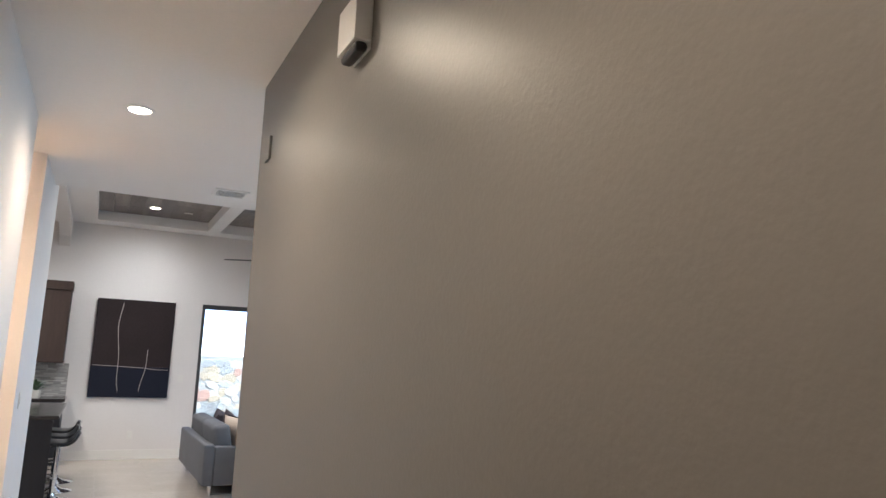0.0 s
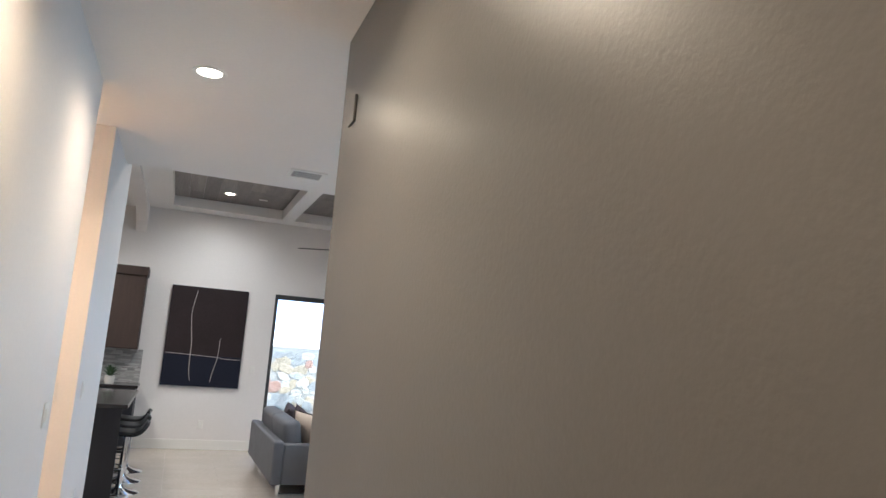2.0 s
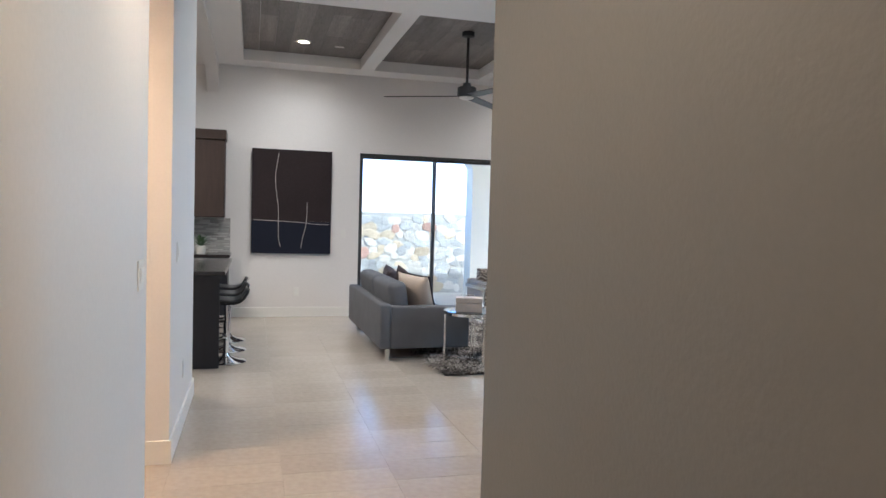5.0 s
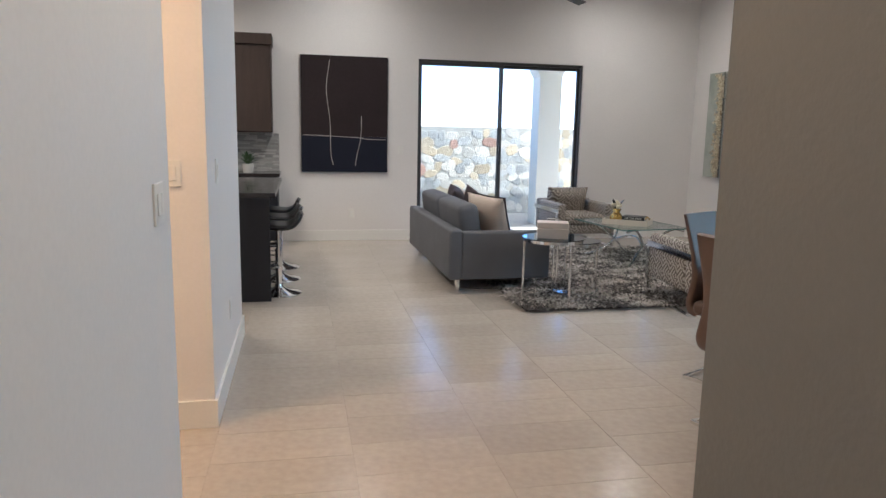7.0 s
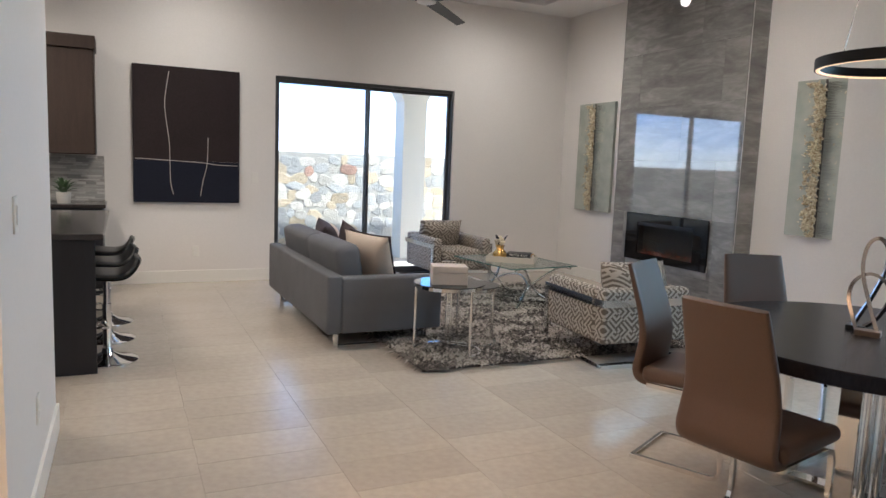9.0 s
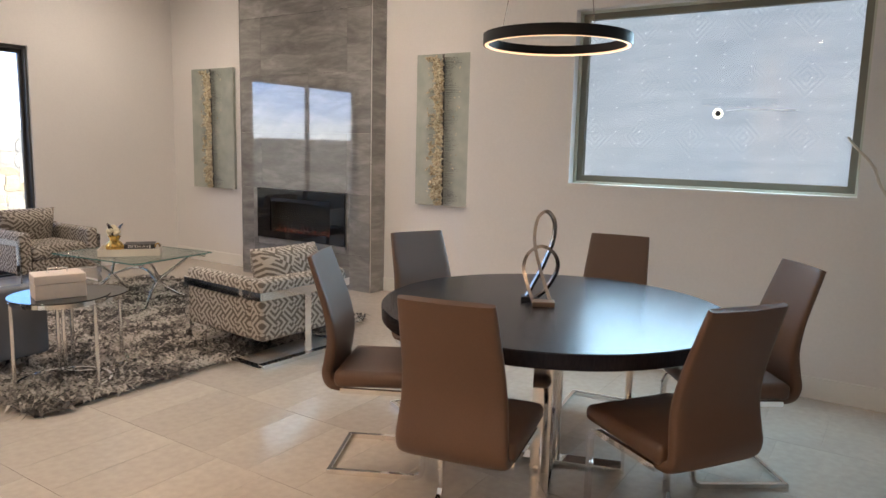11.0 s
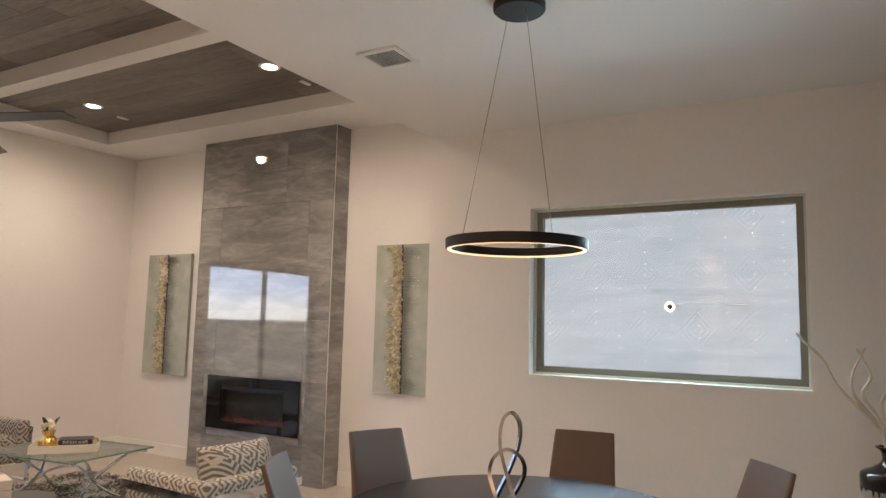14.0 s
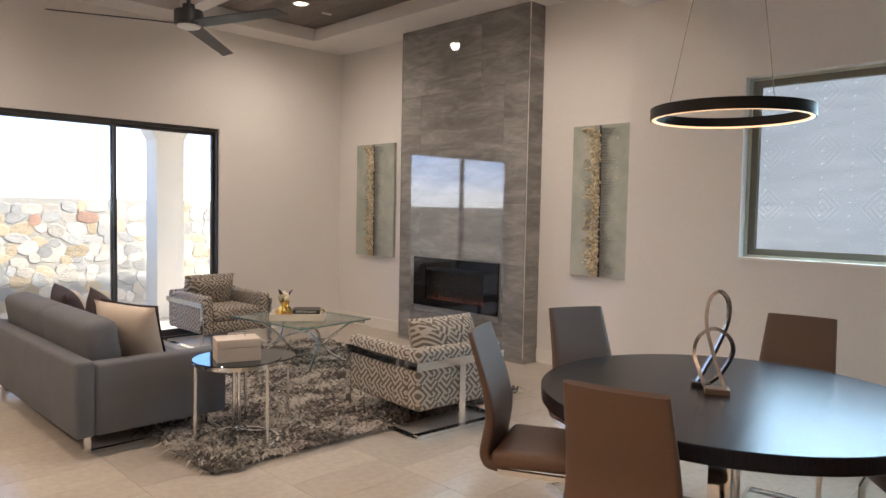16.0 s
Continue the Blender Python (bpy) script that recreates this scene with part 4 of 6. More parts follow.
for x, y, p in zip(tx, ty, patch):
    a, ln, wd = nrng.uniform(0, 2 * math.pi), nrng.uniform(0.08, 0.15), nrng.uniform(0.004, 0.011)
    c, s = math.cos(a), math.sin(a)
    h = nrng.uniform(0.012, 0.04)
    b = len(verts)
    verts += [(x - s * wd, y + c * wd, 0.012), (x + s * wd, y - c * wd, 0.012), (x + c * ln * 0.5 + s * wd, y + s * ln * 0.5 - c * wd, 0.015 + h), (x + c * ln * 0.5 - s * wd, y + s * ln * 0.5 + c * wd, 0.015 + h), (x + c * ln, y + s * ln, 0.014 + h * 0.4)]
    faces += [(b, b + 1, b + 2, b + 3), (b + 3, b + 2, b + 4)]
    k = 0 if p < -0.7 else (1 if p > 0.5 else 2)
    kinds += [k, k]
me = bpy.data.meshes.new("shag")
me.from_pydata(verts, [], faces)
for mm in RUGS:
    me.materials.append(mm)
me.polygons.foreach_set("material_index", kinds)
pile = new("shag", me)
pile.parent = rug
tagged(pile, "long shaggy grey pile", "", "", "stuff")

# ---- glass tables ----
SMOKE = material("dark smoked glass", (0.012, 0.016, 0.018), 0.03, spread=0.02, spec=0.6)
EDGE = material("green glass edge", (0.10, 0.22, 0.20), 0.1, spread=0.05)
TINT = bpy.data.materials.new("thin table glass")
TINT.use_nodes = True
_nt = TINT.node_tree
_mix, _tr, _gl = node(_nt, "ShaderNodeMixShader"), node(_nt, "ShaderNodeBsdfTransparent"), node(_nt, "ShaderNodeBsdfGlossy", Roughness=0.01)
_tr.inputs[0].default_value = (0.84, 0.92, 0.90, 1)
schlick(_nt, _mix.inputs[0], 0.05)
_nt.links.new(_tr.outputs[0], _mix.inputs[1])
_nt.links.new(_gl.outputs[0], _mix.inputs[2])
_nt.links.new(_mix.outputs[0], _nt.nodes["Material Output"].inputs[0])


def side_table(x, y, r, h, legs, label):
    t = thing("side_table", pose(x, y, 0), label, "table", "nesting side tables")
    bm = bmesh.new()
    lathe(bm, [(0, h - 0.008), (r - 0.002, h - 0.008), (r, h - 0.005), (r, h - 0.002), (r - 0.002, h), (0, h)], 56)
    part("glass_top", bm, SMOKE, t, "dark glass top", True)
    bm = bmesh.new()
    ring = [(r * 0.93 * math.cos(2 * math.pi * i / 48), r * 0.93 * math.sin(2 * math.pi * i / 48), h - 0.022) for i in range(48)]
    sweep(bm, ring, rect(0.012, 0.026), closed=True)
    part("top_ring", bm, CHROME, t)
    bm = bmesh.new()
    arc = [(r * 0.93 * math.cos(a), r * 0.93 * math.sin(a), 0.042) for a in [radians(legs[0] + (legs[1] - legs[0] - 360) * i / 36) for i in range(37)]]
    sweep(bm, arc, rect(0.016, 0.016))
    part("base_ring", bm, CHROME, t, smooth=False)
    for a in legs:
        bm = bmesh.new()
        px, py = r * 0.93 * math.cos(radians(a)), r * 0.93 * math.sin(radians(a))
        rod(bm, (px, py, 0.02), (px, py, h - 0.03), 0.0115, 14)
        part("leg", bm, CHROME, t, smooth=True)
    return t


side_table(2.385, 8.55, 0.269, 0.565, (155, 286, 60), "round chrome side table with a dark glass top")
side_table(2.69, 8.785, 0.225, 0.50, (2, 182, 92), "smaller nested chrome side table with a dark glass top")
BLUSH = material("cream leatherette box", (0.62, 0.52, 0.44), 0.55, spread=0.04)
t = thing("decorative_box", pose(2.36, 8.515, 0.565, 0, 0, -18), "cream decorative box with a chrome handle", "box")
bm = bmesh.new()
box(bm, -0.13, -0.09, 0, 0.13, 0.09, 0.085, 0.004)
part("body", bm, BLUSH, t)
bm = bmesh.new()
box(bm, -0.131, -0.091, 0.087, 0.131, 0.091, 0.137, 0.005)
part("lid", bm, BLUSH, t)
bm = bmesh.new()
sweep(bm, [(-0.05, 0, 0.137), (-0.05, 0, 0.165), (0.05, 0, 0.165), (0.05, 0, 0.137)], circle(0.006, 8), up=(0, 1, 0))
part("handle", bm, CHROME, t, "small chrome handle", True)

ct = thing("coffee_table", pose(3.945, 10.255, 0, 0, 0, 7), "glass coffee table on curved chrome legs", "table")
bm = bmesh.new()
box(bm, -0.42, -0.52, 0.448, 0.42, 0.52, 0.46, 0.003, 1)
g = part("glass_top", bm, TINT, ct, "clear glass top with green edges")
bm = bmesh.new()
for b in ((-0.424, -0.524, -0.4205, 0.524), (0.4205, -0.524, 0.424, 0.524), (-0.4205, -0.524, 0.4205, -0.5205), (-0.4205, 0.5205, 0.4205, 0.524)):
    box(bm, b[0], b[1], 0.449, b[2], b[3], 0.459)
part("glass_edge", bm, EDGE, ct)
for sx in (-1, 1):
    for sy in (-1, 1):
        bm = bmesh.new()
        pts = curve_points([(sx * 0.36, sy * 0.50, 0.43), (sx * 0.24, sy * 0.47, 0.445), (sx * 0.12, sy * 0.40, 0.36), (sx * -0.02, sy * 0.30, 0.22), (sx * -0.16, sy * 0.36, 0.10), (sx * -0.30, sy * 0.46, 0.035)], 8)
        sweep(bm, pts, circle(0.0135, 10))
        part("leg", bm, CHROME, ct, "curved chrome leg", True)
bm = bmesh.new()
sweep(bm, curve_points([(-0.02, -0.30, 0.22), (0.05, -0.1, 0.30), (0.05, 0.1, 0.30), (-0.02, 0.30, 0.22)], 8), circle(0.012, 10))
part("stretcher", bm, CHROME, ct, smooth=True)

TRAYM = material("cream lacquer tray", (0.66, 0.60, 0.50), 0.35, spread=0.03)
tray = thing("tray", pose(3.895, 10.215, 0.46, 0, 0, -38), "cream lacquer tray on the glass table", "tray")
bm = bmesh.new()
box(bm, -0.24, -0.16, 0, 0.24, 0.16, 0.012)
part("bottom", bm, TRAYM, tray)
for b in ((-0.25, -0.17, 0.25, -0.16), (-0.25, 0.16, 0.25, 0.17), (-0.25, -0.16, -0.24, 0.16), (0.24, -0.16, 0.25, 0.16)):
    bm = bmesh.new()
    box(bm, b[0], b[1], 0, b[2], b[3], 0.06)
    part("rim", bm, TRAYM, tray)
GOLD = material("polished gold", (0.78, 0.52, 0.16), 0.16, 1.0, spread=0.06)
IVORY = material("ivory petals", (0.72, 0.64, 0.46), 0.6, spread=0.1)
TM = pose(3.895, 10.215, 0.472, 0, 0, -38)
orn = thing("gold_vase", TM @ pose(-0.13, 0.0, 0), "gold fluted vase holding ivory flowers", "vase")
bm = bmesh.new()
lathe(bm, [(0, 0), (0.05, 0), (0.068, 0.03), (0.07, 0.06), (0.05, 0.095), (0.035, 0.11), (0.042, 0.135), (0.052, 0.15), (0.046, 0.15), (0.03, 0.11), (0, 0.10)], 40)
for v in bm.verts:
    r = math.hypot(v.co.x, v.co.y)
    if r > 0.02:
        k = 1 + 0.07 * math.cos(10 * math.atan2(v.co.y, v.co.x))
        v.co.x, v.co.y = v.co.x * k, v.co.y * k
part("body", bm, GOLD, orn, smooth=True)
rng = random.Random(8)
for i in range(7):
    bm = bmesh.new()
    a = i * 0.9
    bmesh.ops.create_icosphere(bm, subdivisions=2, radius=0.03, matrix=Matrix.LocRotScale((0.035 * math.cos(a) * (i > 0), 0.035 * math.sin(a) * (i > 0), 0.175 + 0.018 * (i % 3)), Euler((a, a, 0)), (1, 0.9, 0.75)))
    for v in bm.verts:
        v.co += v.normal * 0.006 * math.sin(40 * v.co.x + 55 * v.co.y + 30 * v.co.z)
    part("flower", bm, IVORY, orn, smooth=True)
for a in (0.6, 2.4, 4.3):
    bm = bmesh.new()
    sweep(bm, curve_points([(0.02 * math.cos(a), 0.02 * math.sin(a), 0.15), (0.05 * math.cos(a), 0.05 * math.sin(a), 0.22), (0.085 * math.cos(a), 0.085 * math.sin(a), 0.255)], 5), rect(0.03, 0.004), radii=[0.3, 0.7, 1, 1.1, 1.2, 1.2, 1.1, 1, 0.8, 0.5, 0.1])
    part("leaf", bm, BLACK, orn, "dark leaf")

PAPER = material("white book pages", (0.78, 0.76, 0.70), 0.8, spread=0.03)
BOOKB = material("black book cover", (0.012, 0.012, 0.013), 0.4, spread=0.05)
BOOKW = material("white book cover", (0.76, 0.74, 0.69), 0.4, spread=0.02)


def book(z, w, d, h, cover, ink, words, label):
    t = thing("book", TM @ pose(0.08, -0.01, z), label, "book", "coffee-table books")
    bm = bmesh.new()
    box(bm, -w / 2 + 0.004, -d / 2 + 0.006, 0.004, w / 2 - 0.004, d / 2 - 0.004, h - 0.004)
    part("pages", bm, PAPER, t)
    bm = bmesh.new()
    box(bm, -w / 2, -d / 2, 0, w / 2, d / 2, 0.004)
    box(bm, -w / 2, -d / 2, h - 0.004, w / 2, d / 2, h)
    box(bm, -w / 2, -d / 2, 0.004, w / 2, -d / 2 + 0.006, h - 0.004)
    part("cover", bm, cover, t)
    cu = bpy.data.curves.new("title", "FONT")
    cu.body, cu.size, cu.align_x, cu.align_y, cu.extrude = words, h * 0.85, "CENTER", "CENTER", 0.0004
    cu.materials.append(ink)
    ob = new("title", cu)
    ob.parent = t
    ob.matrix_local = pose(0, -d / 2 - 0.0006, h / 2, 90, 0, 0)
    wide = 0.62 * h * 0.85 * len(words)
    ob.scale = (min(1.4, (w - 0.02) / wide), 1, 1)
    return t


book(0.0, 0.26, 0.20, 0.042, BOOKW, BOOKB, "MARTINI", "white coffee-table book lettered MARTINI")
book(0.042, 0.25, 0.19, 0.040, BOOKB, BOOKW, "FIFTH AVE", "black coffee-table book lettered FIFTH AVE")
bm = bmesh.new()
sweep(bm, [(0.02 * math.cos(2 * math.pi * i / 20), 0, 0.045 + 0.033 * math.sin(2 * math.pi * i / 20)) for i in range(20)], circle(0.006, 8), closed=True, up=(0, 1, 0))
box(bm, -0.018, -0.014, 0, 0.018, 0.014, 0.012, 0.003)
ob = part("ring_ornament", bm, GOLD, None, "", True)
ob.matrix_world = TM @ pose(0.222, -0.02, 0)
tagged(ob, "small gold ring ornament on the tray", "ornament")

# ---- dining set ----
DT = (3.195, 5.82)
table = thing("dining_table", pose(*DT, 0), "round espresso wood dining table on chrome legs", "table")
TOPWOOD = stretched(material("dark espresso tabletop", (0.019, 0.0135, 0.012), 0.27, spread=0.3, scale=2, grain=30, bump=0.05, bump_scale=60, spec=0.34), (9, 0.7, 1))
# blue of the sky's reflection put into the top's specular tint
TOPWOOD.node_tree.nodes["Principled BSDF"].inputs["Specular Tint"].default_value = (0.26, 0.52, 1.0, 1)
bm = bmesh.new()
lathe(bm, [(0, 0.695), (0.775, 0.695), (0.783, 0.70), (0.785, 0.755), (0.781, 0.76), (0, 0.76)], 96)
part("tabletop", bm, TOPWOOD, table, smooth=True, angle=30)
for a in (20, 110):
    bm = bmesh.new()
    m = pose(0, 0, 0, 0, 0, a)
    for p in ((-0.36, -0.04, 0.0, -0.345, 0.04, 0.665), (0.345, -0.04, 0.0, 0.36, 0.04, 0.665), (-0.345, -0.04, 0.0 if a == 20 else 0.013, 0.345, 0.04, 0.012 if a == 20 else 0.025), (-0.345, -0.04, 0.65 if a == 20 else 0.637, 0.345, 0.04, 0.665 if a == 20 else 0.649)):
        box(bm, *p)
    bmesh.ops.transform(bm, matrix=m, verts=bm.verts)
    part("leg_frame", bm, CHROME, table, "flat chrome leg frame")
bm = bmesh.new()
lathe(bm, [(0, 0.666), (0.40, 0.666), (0.40, 0.694), (0, 0.694)], 40)
part("apron", bm, BLACK, table)
bm = bmesh.new()
for k in range(4):
    rod(bm, (0.05 * math.cos(k * math.pi / 2 + 0.4), 0.05 * math.sin(k * math.pi / 2 + 0.4), 0.026), (0.05 * math.cos(k * math.pi / 2 + 0.4), 0.05 * math.sin(k * math.pi / 2 + 0.4), 0.637), 0.016, 12)
part("centre_column", bm, CHROME, table, smooth=True)


def dining_chair():
    """Faces +x; its origin lies on the floor under the top of its back."""
    t = thing("dining_chair", Matrix(), "taupe leather cantilever dining chair with chrome skid frame", "chair", "chairs round the dining table")
    prof = curve_points([(0.0, 0.975), (0.04, 0.86), (0.083, 0.73), (0.103, 0.61), (0.092, 0.51), (0.085, 0.455), (0.105, 0.415), (0.16, 0.405)], 6)
    bm = bmesh.new()
    n = len(prof)
    rows = []
    for i, p in enumerate(prof):
        a, b = prof[max(i - 1, 0)], prof[min(i + 1, n - 1)]
        d = (Vector((b[0] - a[0], b[1] - a[1]))).normalized()
        nx, nz = -d.y, d.x
        f = i / (n - 1)
        half = 0.168 + 0.035 * min(1, f * 1.6)
        th = 0.014 + 0.012 * min(1, f * 2)
        ring = []
        for s in range(20):
            ang = 2 * math.pi * s / 20
            cu, cv = math.cos(ang), math.sin(ang)
            u = half * (abs(cu) ** 0.25) * (1 if cu >= 0 else -1)
            w = th * (abs(cv) ** 0.45) * (1 if cv >= 0 else -1)
            bow = 0.014 * (1 - (u / half) ** 2) * (1 - f)
            ring.append(bm.verts.new((p[0] + nx * w - bow, u, p[1] + nz * w)))
        rows.append(ring)
    for p, q in zip(rows, rows[1:]):
        for s in range(20):
            bm.faces.new((p[s], p[(s + 1) % 20], q[(s + 1) % 20], q[s]))
    bm.faces.new(rows[0])
    bm.faces.new(rows[-1])
    part("backrest", bm, LEATHER, t, smooth=True, angle=60)
    bm = bmesh.new()
    box(bm, 0.12, -0.22, 0.405, 0.555, 0.22, 0.485, 0.03, 4)
    for v in bm.verts:
        if v.co.z > 0.46:
            v.co.z -= 0.012 * (1 - abs(v.co.y) / 0.22) * math.sin(math.pi * min(max((v.co.x - 0.12) / 0.435, 0), 1))
        if v.co.x > 0.49 and v.co.z < 0.44:
            v.co.z += 0.012
    part("seat", bm, LEATHER, t, smooth=True, angle=60)
    for sgn in (-1, 1):
        y = sgn * 0.20
        bm = bmesh.new()
        pts = [(0.15, y, 0.393), (0.475, y, 0.393), (0.51, y, 0.382), (0.525, y, 0.35), (0.525, y, 0.055), (0.513, y, 0.024), (0.485, y, 0.012), (0.10, y, 0.012)]
        sweep(bm, pts, rect(0.022, 0.020), up=(0, 1, 0))
        part("skid", bm, CHROME, t, "chrome skid leg")
    bm = bmesh.new()
    box(bm, 0.088, -0.211, 0.002, 0.108, 0.211, 0.022, 0.002, 1)
    part("rear_bar", bm, CHROME, t)
    return t


first = dining_chair()
SEATS = [(2.124, 5.715, 12), (2.63, 6.735, -63), (3.552, 6.85, -114), (4.265, 5.888, 188), (3.80, 4.872, 126), (2.675, 4.905, 57)]
for k, (cx, cy, turn) in enumerate(SEATS):
    m = pose(cx, cy, 0, 0, 0, turn)
    if k == 0:
        first.matrix_world = m
    else:
        copy_thing(first, m)

PEWTER = material("brushed pewter", (0.46, 0.40, 0.36), 0.25, 1.0, spread=0.08)
LEATHERBRONZE = material("warm bronze foot", (0.24, 0.17, 0.13), 0.35, 0.8, spread=0.1)
t = thing("knot_sculpture", pose(DT[0] - 0.02, DT[1] + 0.058, 0.76, 0, 0, -62), "pewter loop knot sculpture on the dining table", "sculpture")
bm = bmesh.new()
sweep(bm, curve_points([(-0.03, -0.04, 0.012), (-0.055, -0.03, 0.08), (-0.078, 0.0, 0.16), (-0.06, 0.0, 0.23), (0.0, 0.0, 0.266), (0.06, 0.005, 0.23), (0.076, 0.02, 0.16), (0.03, 0.045, 0.06), (-0.02, 0.06, 0.012)], 8), rect(0.015, 0.015), up=(0, 1, 0))
part("lower_loop", bm, PEWTER, t, smooth=True)
bm = bmesh.new()
sweep(bm, curve_points([(0.05, -0.04, 0.012), (0.01, -0.02, 0.12), (-0.028, -0.015, 0.25), (-0.035, -0.01, 0.33), (-0.02, -0.005, 0.40), (0.018, 0.0, 0.425), (0.052, 0.01, 0.38), (0.05, 0.02, 0.29), (0.01, 0.035, 0.17), (-0.03, 0.05, 0.08), (-0.06, 0.06, 0.012)], 8), rect(0.015, 0.015), up=(0, 1, 0))
part("upper_loop", bm, PEWTER, t, smooth=True)
bm = bmesh.new()
box(bm, -0.035, -0.085, 0, 0.065, -0.015, 0.024, 0.003)
part("front_foot", bm, LEATHERBRONZE, t)
bm = bmesh.new()
box(bm, -0.085, 0.03, 0, -0.005, 0.10, 0.02, 0.003)
part("rear_foot", bm, BLACK, t)

# ---- ring pendant ----
LED = glow("warm led strip", (1.0, 0.66, 0.38), 0.36)
DARKRING = material("dark bronze ring", (0.011, 0.009, 0.008), 0.5, 0.0, spec=0.3)
pend = thing("ring_pendant", pose(3.12, 5.825, 0), "black ring pendant lamp with a warm light strip", "lamp")
RZ, RR = 1.90, 0.315
bm = bmesh.new()
lathe(bm, [(RR - 0.022, RZ + 0.006), (RR - 0.022, RZ + 0.045), (RR, RZ + 0.045), (RR, RZ), (RR - 0.006, RZ), (RR - 0.006, RZ + 0.006), (RR - 0.022, RZ + 0.006)], 96)
part("ring", bm, DARKRING, pend, smooth=True, angle=30)
bm = bmesh.new()
lathe(bm, [(RR - 0.0215, RZ + 0.0065), (RR - 0.0195, RZ - 0.001), (RR - 0.0075, RZ - 0.001), (RR - 0.0065, RZ + 0.004)], 96)
part("light_strip", bm, LED, pend, "glowing warm strip", True, 30)
bm = bmesh.new()
lathe(bm, [(0, CEIL), (0.12, CEIL), (0.12, CEIL - 0.03), (0.112, CEIL - 0.038), (0, CEIL - 0.038)], 48)
part("canopy", bm, DARKRING, pend, smooth=True, angle=30)
for a in (82, 232):
    bm = bmesh.new()
    c, s = math.cos(radians(a)), math.sin(radians(a))
    rod(bm, (RR * 0.97 * c, RR * 0.97 * s, RZ + 0.044), (0.06 * c, 0.06 * s, CEIL - 0.037), 0.0017, 6)
    part("cable", bm, PEWTER, pend, "thin steel cable")

# ---- ceiling fan ----
fan = thing("ceiling_fan", pose(2.715, 9.97, 0.02), "black three-blade ceiling fan on a long rod", "fan")
bm = bmesh.new()
lathe(bm, [(0, (PANEL - 0.02)), (0.075, (PANEL - 0.02)), (0.075, (PANEL - 0.02) - 0.05), (0.03, (PANEL - 0.02) - 0.065), (0, (PANEL - 0.02) - 0.065)], 32)
part("canopy", bm, BLACK, fan, smooth=True, angle=30)
bm = bmesh.new()
rod(bm, (0, 0, 3.05), (0, 0, (PANEL - 0.02) - 0.06), 0.016, 16)
part("downrod", bm, BLACK, fan, smooth=True)
bm = bmesh.new()
lathe(bm, [(0, 3.06), (0.045, 3.06), (0.05, 3.02), (0.105, 3.01), (0.11, 3.0), (0.11, 2.905), (0.095, 2.895), (0, 2.895)], 40)
part("motor", bm, BLACK, fan, smooth=True, angle=30)
bm = bmesh.new()
lathe(bm, [(0, 2.865), (0.05, 2.87), (0.085, 2.882), (0.09, 2.895), (0, 2.895)], 40)
part("cap", bm, CAN_RIM, fan, "pale frosted bottom cap", True)
BLADE = material("satin black blade", (0.016, 0.017, 0.02), 0.4, spread=0.08, scale=4, grain=80)
for a in (45, 161, 286):
    bm = bmesh.new()
    m = pose(0, 0, 0, 0, 0, a) @ Matrix.Translation((0, 0, 2.908)) @ pose(0, 0, 0, -12, 1.2, 0)
    box(bm, 0.09, -0.062, -0.004, 0.97, 0.062, 0.004, 0.003, 1)
    for v in bm.verts:
        v.co.y *= 1.05 - 0.2 * (v.co.x - 0.09) / 0.83
        v.co.x += 0.25 * v.co.y if v.co.x > 0.8 else 0
    bmesh.ops.transform(bm, matrix=m, verts=bm.verts)
    blade = part("blade", bm, BLADE, fan)
    for sx, sy in ((0.13, -0.025), (0.13, 0.025), (0.17, -0.025), (0.17, 0.025)):
        bm = bmesh.new()
        lathe(bm, [(0, -0.0075), (0.006, -0.007), (0.0075, -0.004), (0, -0.004)], 10)
        bmesh.ops.transform(bm, matrix=m @ Matrix.Translation((sx, sy, 0)), verts=bm.verts)
        part("screw", bm, BLACK, blade)


